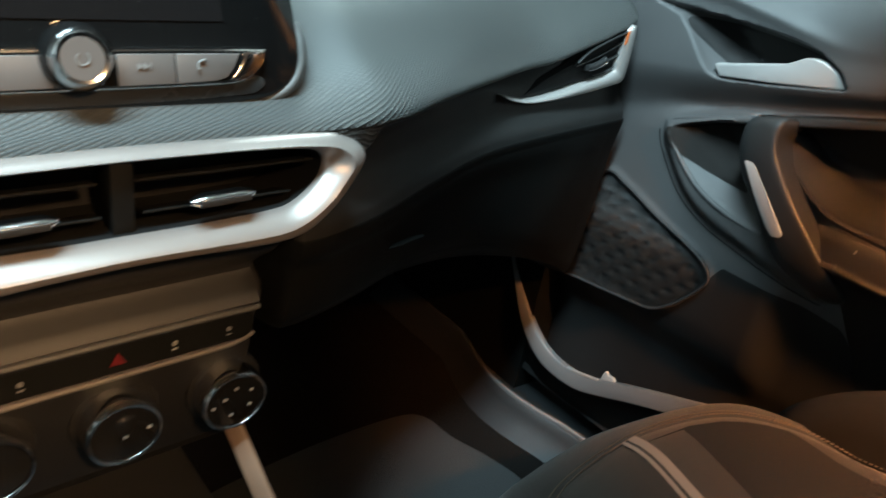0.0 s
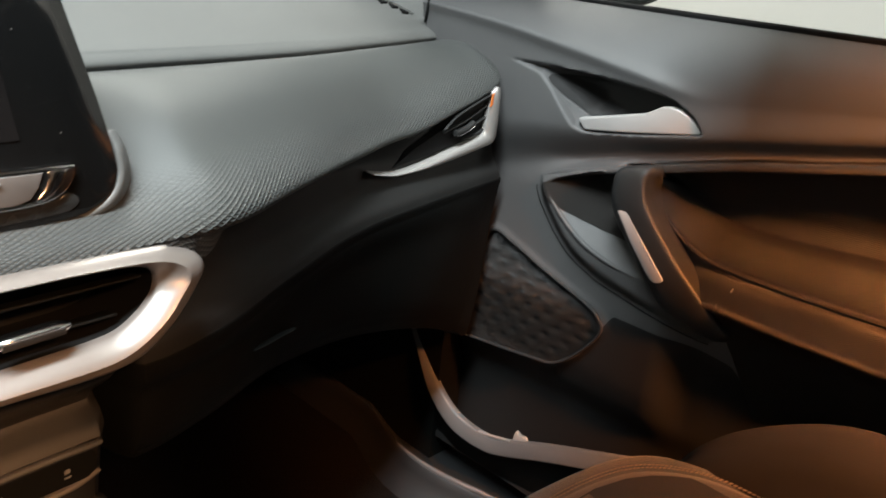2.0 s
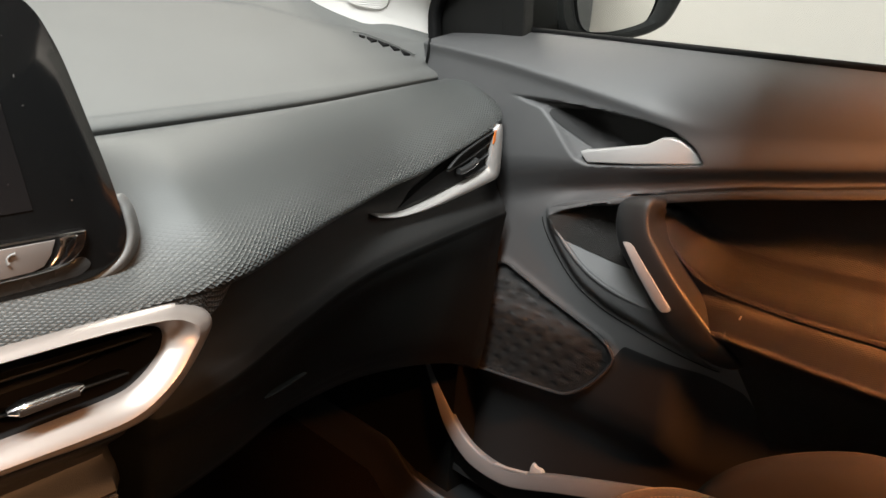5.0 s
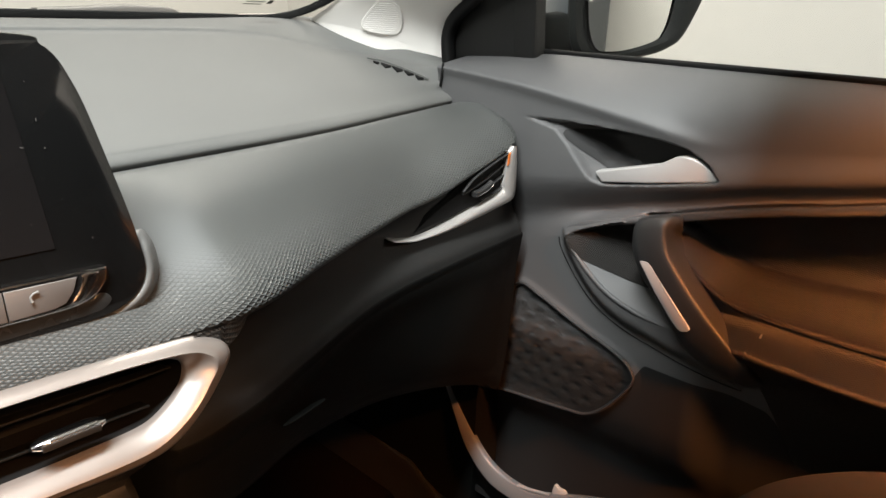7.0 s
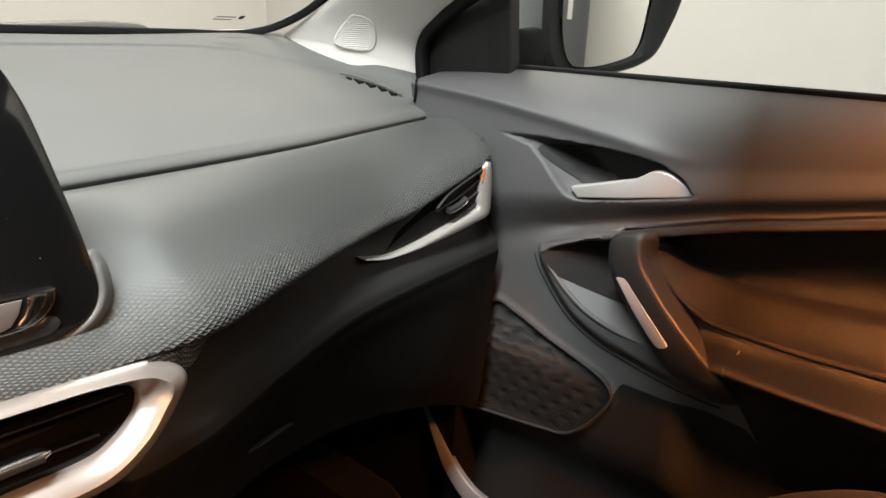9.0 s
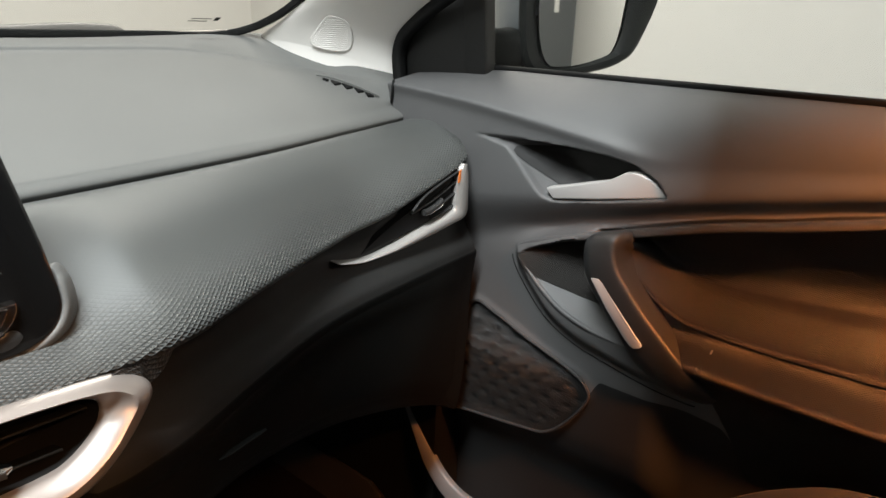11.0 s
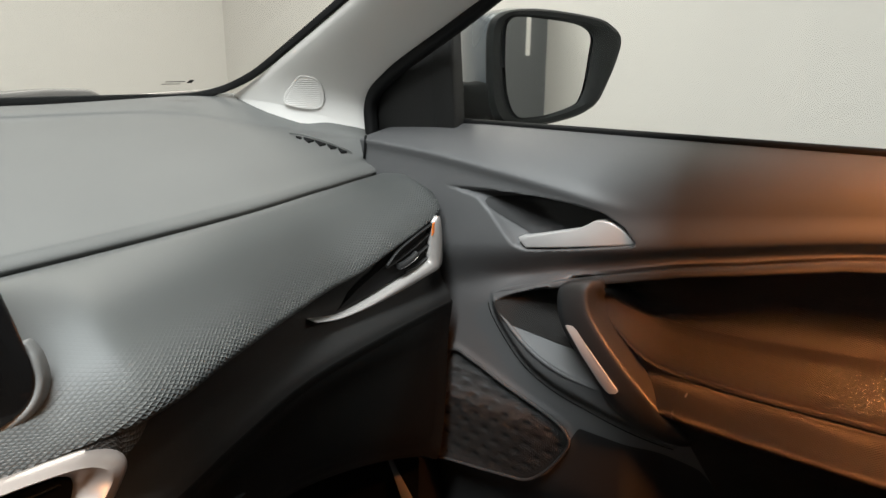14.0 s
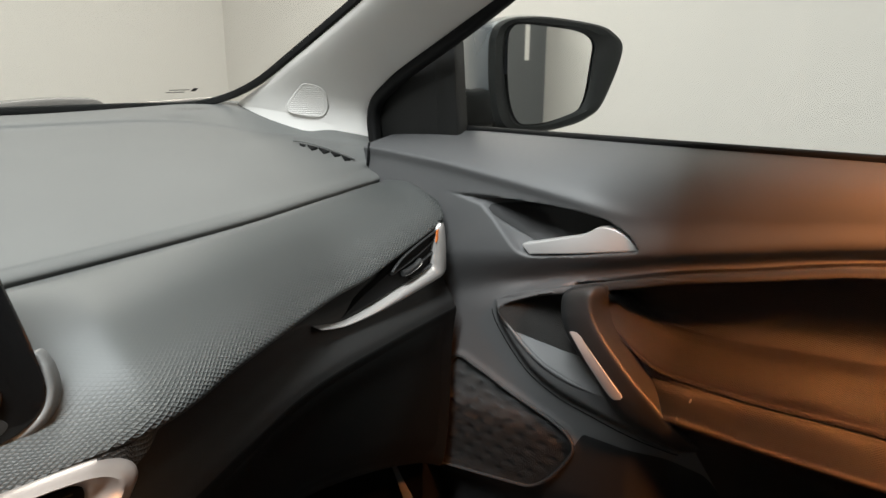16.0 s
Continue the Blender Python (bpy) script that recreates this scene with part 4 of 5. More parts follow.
# pull handle
STATIONS = [
    ((0.866, 0.411, 0.886), (0.866, 0.372, 0.899), (0.866, 0.364, 0.897), (0, 0, -0.008)),
    ((0.850, 0.411, 0.891), (0.850, 0.371, 0.905), (0.852, 0.364, 0.902), (0, 0, -0.009)),
    ((0.832, 0.412, 0.894), (0.829, 0.370, 0.908), (0.840, 0.362, 0.904), (0.006, 0, -0.011)),
    ((0.820, 0.412, 0.890), (0.816, 0.370, 0.903), (0.834, 0.361, 0.899), (0.014, 0, -0.012)),
    ((0.816, 0.412, 0.878), (0.811, 0.369, 0.888), (0.832, 0.364, 0.886), (0.02, 0, -0.004)),
    ((0.814, 0.408, 0.855), (0.809, 0.361, 0.866), (0.831, 0.361, 0.871), (0.022, 0, 0)),
    ((0.814, 0.393, 0.828), (0.809, 0.347, 0.848), (0.832, 0.348, 0.855), (0.022, 0, 0)),
    ((0.815, 0.368, 0.801), (0.810, 0.324, 0.822), (0.833, 0.326, 0.829), (0.022, 0, 0)),
    ((0.817, 0.346, 0.772), (0.812, 0.300, 0.799), (0.834, 0.305, 0.806), (0.024, 0, 0)),
    ((0.824, 0.324, 0.745), (0.816, 0.275, 0.775), (0.837, 0.281, 0.781), (0.024, 0, 0)),
    ((0.834, 0.296, 0.726), (0.824, 0.255, 0.754), (0.841, 0.258, 0.757), (0.024, 0, 0)),
    ((0.850, 0.262, 0.714), (0.838, 0.241, 0.734), (0.852, 0.237, 0.732), (0.022, 0, 0)),
    ((0.872, 0.246, 0.706), (0.862, 0.232, 0.718), (0.872, 0.229, 0.716), (0.02, 0, 0)),
]
lines = [spline([st[k] for st in STATIONS], 5) for k in range(4)]
rows = []
for a, b, c, d in zip(*lines):
    n = -d / np.linalg.norm(d)
    row = [a + d, a + 0.35 * d, a + 0.12 * d + 0.012 * (b - a), a + 0.07 * (b - a) + 0.0006 * n, a + 0.30 * (b - a) + 0.0022 * n, a + 0.62 * (b - a) + 0.0024 * n, a + 0.86 * (b - a) + 0.0012 * n, a + 0.95 * (b - a) + 0.0002 * n,
           b + 0.08 * (c - b), b + 0.30 * (c - b) + 0.0008 * n, b + 0.75 * (c - b) + 0.0006 * n, c, c + d]
    rows.append(row)
bm = grid(rows, closed_v=True)
bm.verts.ensure_lookup_table()
bm.faces.new(bm.verts[:len(rows[0])][::-1])
bm.faces.new(bm.verts[-len(rows[0]):])
bmesh.ops.recalc_face_normals(bm, faces=bm.faces[:])
handle = part("pull_handle", bm, GRIP_SKIN, door, "charcoal pull handle", 70)
INLAY = [(0.3935, 0.8475), (0.390, 0.849), (0.383, 0.8495), (0.377, 0.846), (0.372, 0.840), (0.345, 0.811), (0.3205, 0.7845), (0.319, 0.781), (0.3215, 0.7775), (0.329, 0.775), (0.334, 0.777), (0.343, 0.7855), (0.368, 0.814)]
part("handle_inlay", plate(INLAY, lambda y, z, h: (0.8086 + 0.06 * max(0.0, 0.80 - z) + h, y, z), 0.008, 0.0012), PEARL, handle, "satin silver handle inlay")
# rim over the recess: plain in front of the handle, grained behind it
RIM_TOP = spline([(0.526, 0.838), (0.532, 0.845), (0.526, 0.851), (0.51, 0.858), (0.47, 0.8715), (0.431, 0.883), (0.395, 0.893), (0.372, 0.900), (0.276, 0.928), (0.213, 0.943), (0.131, 0.963), (0.073, 0.974), (-0.25, 1.016)], 8)
# the grained rim is pad skin in a paler colour, painting its highlight
for name, lo, hi, mat, words in (("recess_rim", 0.395, 0.60, DOOR, "smooth charcoal recess rim"), ("insert_rim", -0.26, 0.40, DOOR_RIM, "grained rim over the padded insert, lightened as lit")):
    line = [q for q in RIM_TOP if lo <= q[0] <= hi]
    wide = [float(np.interp(q[0], [0.40, 0.50, 0.53], [1.0, 0.8, 0.35])) for q in line]
    part(name, sweep([(0.8545 if hi > 0.5 else 0.8565, y, z) for y, z in line], rounded(0.017, 0.0105, 0.0045, 4), up=(0, 0.25, 1), scale=wide), mat, door, words, 70)
crest_line = [q for q in RIDGE if 0.36 < q[0] < 0.523]
part("recess_ridge", sweep([(float(door_x(y, z)[0]) + 0.0012, y, z) for y, z in crest_line], circle(0.0036, 10), up=(1, 0, 0), scale=np.interp(np.arange(len(crest_line)), [0, 6, len(crest_line) - 6, len(crest_line) - 1], [0.4, 1.0, 1.0, 0.5])), DOOR, door, "rounded edge of the handle recess", 80)
# slot with a small lock mark
slot = [(y, 0.8015 - 0.02 * (0.30 - y)) for y in np.linspace(0.235, 0.300, 16)]
part("grab_slot", sweep([(float(door_x(y, z)[0]) + 0.001, y, z) for y, z in slot], rounded(0.005, 0.006, 0.0012), scale=np.interp(np.arange(16), [0, 5, 15], [0.2, 0.8, 1.0])), BLACK, door, "dark finger slot in the armrest")
part("lock_mark", plate([(0.2472, 0.7885), (0.2452, 0.7885), (0.2448, 0.7925), (0.2465, 0.7925)], lambda y, z, h: (float(door_x(y, z)[0]) - 0.0036 + h, y, z), 0.002), WHITE_INK, door, "small white print on the armrest")
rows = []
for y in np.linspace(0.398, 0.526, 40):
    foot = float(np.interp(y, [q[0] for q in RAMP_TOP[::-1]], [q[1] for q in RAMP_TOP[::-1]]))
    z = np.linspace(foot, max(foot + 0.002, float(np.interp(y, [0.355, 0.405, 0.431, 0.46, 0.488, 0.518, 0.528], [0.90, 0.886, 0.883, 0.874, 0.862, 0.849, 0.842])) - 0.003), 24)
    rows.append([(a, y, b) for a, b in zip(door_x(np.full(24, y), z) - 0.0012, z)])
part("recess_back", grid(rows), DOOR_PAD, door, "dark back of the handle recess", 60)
# speaker grille: quilted bulges under fine mesh
def grille(y, z):
    d, _ = far_from(np.array([(y, z)]), GRILL)
    u, v = (y - 0.40) / 0.036, (z - 0.56) / 0.0165
    row = math.floor(v)
    dip = (0.5 + 0.5 * math.cos(2 * math.pi * (u + 0.5 * (row % 2) + 0.12 * (v - row)))) ** 2.2 * (0.5 - 0.5 * math.cos(2 * math.pi * v)) ** 1.3
    return (0.8515 + 0.0028 * dip * float(smooth(d[0] / 0.012)), y, z)
G = np.array(spline(GRILL, 2, True))
rows = []
for z in np.linspace(G[:, 1].min() + 0.0008, G[:, 1].max() - 0.0008, 110):
    nxt = np.roll(G, -1, 0)
    hit = [a[0] + (z - a[1]) / (b[1] - a[1]) * (b[0] - a[0]) for a, b in zip(G, nxt) if (a[1] > z) != (b[1] > z)]
    rows.append([grille(y, z) for y in np.linspace(min(hit), max(hit), 120)])
part("speaker_grille", grid(rows), GRILLE_WEAVE, door, "black woven speaker grille", 80)
part("grille_rim", sweep([(0.8488, y, z) for y, z in GRILL], circle(0.0023, 8), up=(1, 0, 0), closed=True), DARK, door, "raised speaker rim")
groove = [q for q in POD if q[0] > 0.26 and q[1] < 0.838 and q[1] < 0.70 + 0.9 * (q[0] - 0.25)]
part("pod_groove", sweep([(float(door_x(y, z)[0]) - 0.0004, y, z) for y, z in groove], circle(0.0008, 6), up=(1, 0, 0)), BLACK, door, "dark groove round the handle pod")
# map pocket
RIM = spline([(0.735, 0.560), (0.722, 0.531), (0.702, 0.502), (0.676, 0.470), (0.656, 0.450), (0.634, 0.434), (0.612, 0.422), (0.588, 0.415), (0.555, 0.413), (0.52, 0.420), (0.445, 0.455), (0.37, 0.487), (0.25, 0.535), (0.12, 0.57), (-0.1, 0.59)], 6)
rim = [(0.830 + 0.01 * float(smooth((y - 0.62) / 0.1)), y, z) for y, z in RIM]
away = np.gradient(RIM, axis=0)
away = np.stack([away[:, 1], -away[:, 0]], 1) / np.linalg.norm(away, axis=1, keepdims=True)
away *= np.sign((away * np.array((0.35, -1.0))).sum(1))[:, None]
wide = np.interp(RIM[:, 0], [-0.1, 0.30, 0.52, 0.60, 0.66, 0.70, 0.735], [0.020, 0.022, 0.022, 0.024, 0.017, 0.009, 0.003])
def rim_point(i, k, dx, drop=0.0):
    x, y, z = rim[i]
    return (x + dx, y + away[i, 0] * wide[i] * k, z + away[i, 1] * wide[i] * k - drop)
shell = [[rim_point(i, 0.98, -0.0085), rim_point(i, 1.15, -0.004, 0.002), rim_point(i, 1.2, 0.004, 0.010), (rim[i][0] + 0.012, rim[i][1], max(0.345, rim[i][2] - 0.075)), (rim[i][0] + 0.02, rim[i][1], 0.34)] for i in range(len(rim))]
pocket = part("door_pocket", grid(shell), LOWER, door, "dark moulded door pocket", 60)
part("pocket_rim", grid([[rim_point(i, 0.2, 0.012, 0.004), rim_point(i, 0.02, 0.010), rim_point(i, -0.03, 0.004), rim_point(i, 0.0, 0.0005), rim_point(i, 0.10, -0.0012), rim_point(i, 0.5, -0.0052), rim_point(i, 0.9, -0.0082), rim_point(i, 1.0, -0.0082), rim_point(i, 1.05, -0.0060)] for i in range(len(rim))]), RIM_GREY, pocket, "grey pocket rim", 60)
part("pocket_floor", box(0.848, 0.90, 0.0, 0.70, 0.338, 0.350), DARK, pocket)
CLIP = spline([(0.496, 0.431), (0.497, 0.444), (0.4935, 0.4455), (0.488, 0.443), (0.4795, 0.4435), (0.474, 0.440), (0.476, 0.436), (0.481, 0.434)], 4, True)
part("pocket_clip", plate([tuple(q) for q in CLIP], lambda y, z, h: (0.833 + 0.3 * (z - 0.43) + h, y, z), 0.006, 0.001), WHITE_INK, pocket, "pale clip on the pocket rim")
part("pocket_tag", sweep([(0.832, y, float(np.interp(y, RIM[::-1, 0], RIM[::-1, 1])) + 0.003 * math.sin(math.pi * (y - 0.50) / 0.06)) for y in np.linspace(0.50, 0.56, 8)], rounded(0.006, 0.003, 0.001)), WHITE_INK, pocket, "pale plastic scrap on the rim")
# window seal, pane and sail panel
part("window_seal", sweep([(0.912, y, 1.077) for y in np.linspace(-0.25, 0.66, 6)], rounded(0.014, 0.009, 0.003)), BLACK, door, "black rubber window seal")
pane = part("window_pane", thick(grid([[(0.922, y, 1.06), (0.912, y, 1.18), (0.890, y, 1.29), (0.85, y, 1.40)] for y in (-0.25, 0.2, 0.642)]), 0.004), PANE, door, "clear side window pane")
pane.visible_shadow = False
SAIL = [(0.790, 1.044), (0.795, 1.085), (0.776, 1.108), (0.735, 1.145), (0.690, 1.175), (0.637, 1.213), (0.632, 1.207), (0.630, 1.056), (0.70, 1.050)]
sail_x = lambda y, z: 0.880 + 0.10 * (0.72 - y) - 0.10 * max(0, z - 1.08)
part("sail_panel", plate(SAIL, lambda y, z, h: (sail_x(y, z) + h, y, z), 0.02, 0.004), SAIL_SKIN, door, "dark triangular mirror panel")
part("sail_step", plate([(0.668, 1.066), (0.668, 1.188), (0.638, 1.210), (0.632, 1.206), (0.632, 1.066)], lambda y, z, h: (sail_x(y, z) - 0.002 + h, y, z), 0.012, 0.003), SAIL_SKIN, door, "raised edge of the mirror panel")
frame_line = [(0.861, 0.772, 1.042), (0.861, 0.776, 1.066), (0.861, 0.777, 1.092), (0.860, 0.766, 1.115), (0.858, 0.736, 1.138), (0.855, 0.696, 1.161), (0.848, 0.608, 1.204), (0.837, 0.525, 1.246), (0.80, 0.35, 1.33), (0.74, 0.05, 1.42), (0.71, -0.25, 1.45)]
part("frame_seal", sweep(spline(frame_line, 6), rounded(0.0170, 0.020, 0.006), up=(1, 0, 0)), BLACK, door, "black rubber door seal")

# ---- door mirror ----
mirror = thing("door_mirror", (0.95, 0.63, 1.07), "grey painted door mirror with a black base", "side mirror")
O, U, N = Vector((0.985, 0.632, 1.15)), Vector((0.17, -0.09, 0)).normalized(), Vector((0.09, 0.17, 0)).normalized()
def mir(a, z, h=0.0):
    return tuple(O + U * a + N * h + Vector((0, 0, z - 1.15)))
SHELL = spline([(-0.008, 1.216), (0.006, 1.231), (0.037, 1.239), (0.097, 1.240), (0.181, 1.231), (0.213, 1.219), (0.232, 1.200), (0.227, 1.169), (0.210, 1.128), (0.195, 1.101), (0.179, 1.088), (0.148, 1.075), (0.095, 1.065), (0.044, 1.063), (0.013, 1.068), (-0.004, 1.092), (-0.010, 1.13), (-0.012, 1.188)], 5, True)
GLASS = spline([(0.016, 1.210), (0.022, 1.222), (0.037, 1.228), (0.088, 1.226), (0.140, 1.221), (0.168, 1.213), (0.180, 1.199), (0.177, 1.173), (0.170, 1.128), (0.161, 1.105), (0.148, 1.094), (0.095, 1.080), (0.054, 1.077), (0.039, 1.081), (0.028, 1.095), (0.020, 1.12), (0.016, 1.15), (0.015, 1.18)], 5, True)
c = SHELL.mean(0)
def shell_ring(s, h):
    return [mir(*(c + (q - c) * s), h) for q in SHELL]
gc = GLASS.mean(0)
part("bezel", grid([[mir(*g, 0.010), mir(*(g * 0.7 + s * 0.3), 0.002), mir(*(g * 0.25 + s * 0.75), 0.001), mir(*s, 0.008), mir(*s, 0.02)] for g, s in zip(GLASS, SHELL)], closed_u=True), LOWER, mirror, "black mirror surround")
cols = list(zip(shell_ring(1.0, 0.012), shell_ring(1.03, 0.030), shell_ring(1.03, 0.070), shell_ring(1.0, 0.110), shell_ring(0.86, 0.150), shell_ring(0.5, 0.176), shell_ring(0.02, 0.182)))
over = [i for i in range(len(SHELL)) if SHELL[i][1] > 1.128]
split = next(i for i in range(len(over) - 1) if over[i + 1] - over[i] > 1)
cap_cols = [cols[i] for i in over[split + 1:] + over[:split + 1]]
base_cols = [cols[i] for i in range(over[split], over[split + 1] + 1)]
part("housing_cap", grid(cap_cols), BODY, mirror, "grey metallic mirror cap")
part("housing_base", grid(base_cols), LOWER, mirror, "black lower mirror housing")
part("mirror_glass", plate(GLASS, lambda a, z, h: mir(a, z, 0.006 + 0.091 * (a - 0.09) + h), 0.002), MIRROR, mirror, "mirror glass")
foot = [(0.90, 0.665, 1.105), (0.935, 0.668, 1.10), (0.97, 0.668, 1.10), (1.01, 0.665, 1.105)]
part("foot", sweep(spline(foot, 4), rounded(0.05, 0.060, 0.016), up=(0, 0, 1)), LOWER, mirror, "black mirror foot")

# ---- windscreen, pillar, roof ----
front_edge = spline([(0.765, 1.004, 1.100), (0.762, 0.93, 1.131), (0.758, 0.85, 1.168), (0.752, 0.70, 1.240), (0.735, 0.55, 1.31), (0.70, 0.35, 1.39), (0.64, 0.12, 1.45)], 8)
rear_edge = spline([(0.866, 0.790, 1.056), (0.865, 0.788, 1.098), (0.861, 0.742, 1.136), (0.856, 0.698, 1.164), (0.835, 0.545, 1.238), (0.79, 0.33, 1.325), (0.72, 0.05, 1.41)], 8)
rows = []
for a, b in zip(front_edge, rear_edge):
    out = np.array((-0.55, -0.45, 0.30))
    row = [a + np.array((0.01, 0.012, -0.004))]
    for s in np.linspace(0, 1, 14):
        row.append(a + (b - a) * s + out * 0.035 * math.sin(math.pi * s ** 0.85) ** 0.9)
    row.append(b + np.array((0.012, 0.0, -0.002)))
    rows.append(row)
low = [np.array(q) - np.array((0, 0, 0.05)) for q in rows[0]]
tagged(part("pillar_trim", grid([low] + rows), PILLAR, None, "", 60), "light grey moulded windscreen pillar trim", "pillar trim", kind="structure")
tweeter = thing("tweeter_grille", (0.775, 0.83, 1.09), "light grey ribbed tweeter speaker cover on the pillar", "speaker")
TW = [(0.889, 1.101), (0.853, 1.134), (0.838, 1.139), (0.824, 1.130), (0.836, 1.097), (0.856, 1.090)]
tc = np.mean(TW, 0)
near = np.array([q for row in rows for q in row[1:-1]])
near = near[np.hypot(near[:, 1] - tc[0], near[:, 2] - tc[1]) < 0.075]
def terms(y, z):
    u, v = y - tc[0], z - tc[1]
    return np.stack([u, v, u * u, u * v, v * v, u * 0 + 1], -1)
fit = np.linalg.lstsq(terms(near[:, 1], near[:, 2]), near[:, 0], rcond=None)[0]
tw_x = lambda y, z: float(terms(np.float64(y), np.float64(z)) @ fit)
part("cover", disc_fill(spline(TW, 4, True), 10, lambda y, z: (tw_x(y, z) - 0.0022, y, z)), PILLAR, tweeter)
for k in range(15):
    z = 1.092 + k * 0.003
    o = np.array(spline(TW, 6, True))
    hit = [o[i][0] + (z - o[i][1]) / (o[(i + 1) % len(o)][1] - o[i][1]) * (o[(i + 1) % len(o)][0] - o[i][0]) for i in range(len(o)) if (o[i][1] > z) != (o[(i + 1) % len(o)][1] > z)]
    if len(hit) >= 2:
        y0, y1 = min(hit) + 0.004, max(hit) - 0.004
        part("rib", sweep([(tw_x(y, z) - 0.0018, y, z) for y in np.linspace(y0, y1, 3)], rounded(0.0018, 0.0011, 0.0004)), PILLAR, tweeter)
part("edge", sweep([(tw_x(y, z) - 0.0012, y, z) for y, z in spline(TW, 6, True)], circle(0.0012, 6), closed=True), PILLAR, tweeter)

base_x = np.linspace(-0.6, 0.77, 30)
bar_y = lambda x: float(pchip(x, [(-0.6, 0.99), (0.1, 1.065), (0.44, 1.055), (0.6, 1.038), (0.77, 1.006)]))
def screen_pt(x, s):
    """The windscreen: x across at the base, s from 0 (base) to 1 (roof)."""
    k = 1 - 0.14 * s
    return (XC + (x - XC) * k, bar_y(x) + 0.012 - (bar_y(x) - 0.265) * s, 1.098 + 0.36 * s - 0.03 * s * s + 0.03 * math.sin(math.pi * s) * (1 - abs(x - XC) / 0.75))
windscreen = tagged(part("windscreen", thick(grid([[screen_pt(x, s) for s in np.linspace(-0.06, 1, 12)] for x in np.linspace(-0.58, 0.775, 24)]), 0.004), PANE, None), "clear windscreen with a black printed border", "windscreen", kind="structure")
windscreen.visible_shadow = False
border = [screen_pt(x, 0.018) for x in np.linspace(-0.58, 0.70, 20)] + [(0.745, 0.99, 1.116), (0.757, 0.93, 1.138)] + [tuple(q + np.array((0.0, 0.008, 0.004))) for q in front_edge[14:]]
part("border", sweep(spline(border, 3), rounded(0.008, 0.011, 0.002)), BLACK, windscreen, "black printed glass border")
for k, (x0, x1, z) in enumerate(((0.640, 0.672, 1.1290), (0.638, 0.668, 1.1255))):
    part("print_bar", plate([(x0, z), (x1, z), (x1, z + 0.0013), (x0, z + 0.0013)], lambda x, z, h: (x, 0.985 - (z - 1.125) * 2.0 + h, z), 0.0006), BUTTON, windscreen, "small printed glass label")
part("print_square", plate([(0.677, 1.127), (0.685, 1.127), (0.685, 1.132), (0.677, 1.132)], lambda x, z, h: (x, 0.985 - (z - 1.125) * 2.0 + h, z), 0.0006), BLACK, windscreen)
wiper = thing("wiper_arm", (0.5, 1.12, 1.08), "dark grey wiper arm end lying under the windscreen", "wiper")
part("arm", sweep(spline([(0.40, 1.12, 1.100), (0.502, 1.12, 1.106), (0.54, 1.12, 1.107), (0.585, 1.12, 1.105), (0.60, 1.12, 1.098)], 5), rounded(0.03, 0.022, 0.006)), BUTTON, wiper, "grey painted wiper arm")
part("blade", sweep([(0.58, 1.115, 1.100), (0.68, 1.105, 1.105), (0.80, 1.085, 1.110)], rounded(0.01, 0.005, 0.002)), SATIN, wiper, "wiper blade")
slab("bonnet", (-0.66, 0.86, 1.14, 2.1, 0.95, 1.045), BODY, "grey painted car bonnet", "bonnet")
roof = [[(XC + (a) * (0.60 + 0.02 * math.sin(b * 3)), 0.275 - b * 2.11, 1.430 + 0.05 * (1 - a * a)) for a in np.linspace(-1, 1, 12)] for b in np.linspace(0, 1, 10)]
tagged(part("roof_liner", thick(grid(roof), -0.04), LINER, None), "light grey fabric roof lining", "roof", kind="structure")
tagged(part("driver_door_trim", box(-0.72, -0.66, -0.9, 0.95, 0.2, 1.06, 0.01), DOOR, None), "plain charcoal driver door trim", "car door", kind="structure")
slab("rear_bulkhead", (-0.66, 0.90, -1.55, -1.45, 0.2, 1.05), DARK, "plain dark rear seat back", "bulkhead")
slab("cabin_floor", (-0.66, 0.83, -1.5, 1.1, 0.25, 0.285), CARPET, "dark brown carpeted cabin floor", "floor")
slab("firewall", (-0.66, 0.90, 1.08, 1.12, 0.25, 1.05), CARPET, "dark carpeted firewall", "wall")
slab("kick_panel", (0.838, 0.90, 0.66, 1.1, 0.26, 0.98), LOWER, "dark plastic footwell side trim", "trim")
slab("body_side_front", (0.905, 0.95, 0.80, 1.9, 0.2, 1.04), BODY, "grey painted front wing", "car body")
body = [[(0.952 + 0.02 * math.sin((z - 0.2) * 3.4), y, z) for z in np.linspace(0.2, 1.06, 14)] for y in np.linspace(-1.9, 0.80, 24)]
tagged(part("body_side", thick(grid(body), 0.03), BODY, None), "grey painted car door skin", "car body", kind="structure")
for y in (-0.12, -0.95):
    h = thing("outer_door_handle", (0.99, y, 0.93), "chrome outer door handle", "door handle")
    part("grip", sweep(spline([(0.965, y + 0.09, 0.93), (0.995, y + 0.07, 0.932), (1.0, y, 0.934), (0.995, y - 0.07, 0.932), (0.965, y - 0.09, 0.93)], 4), rounded(0.02, 0.03, 0.008)), CHROME, h)

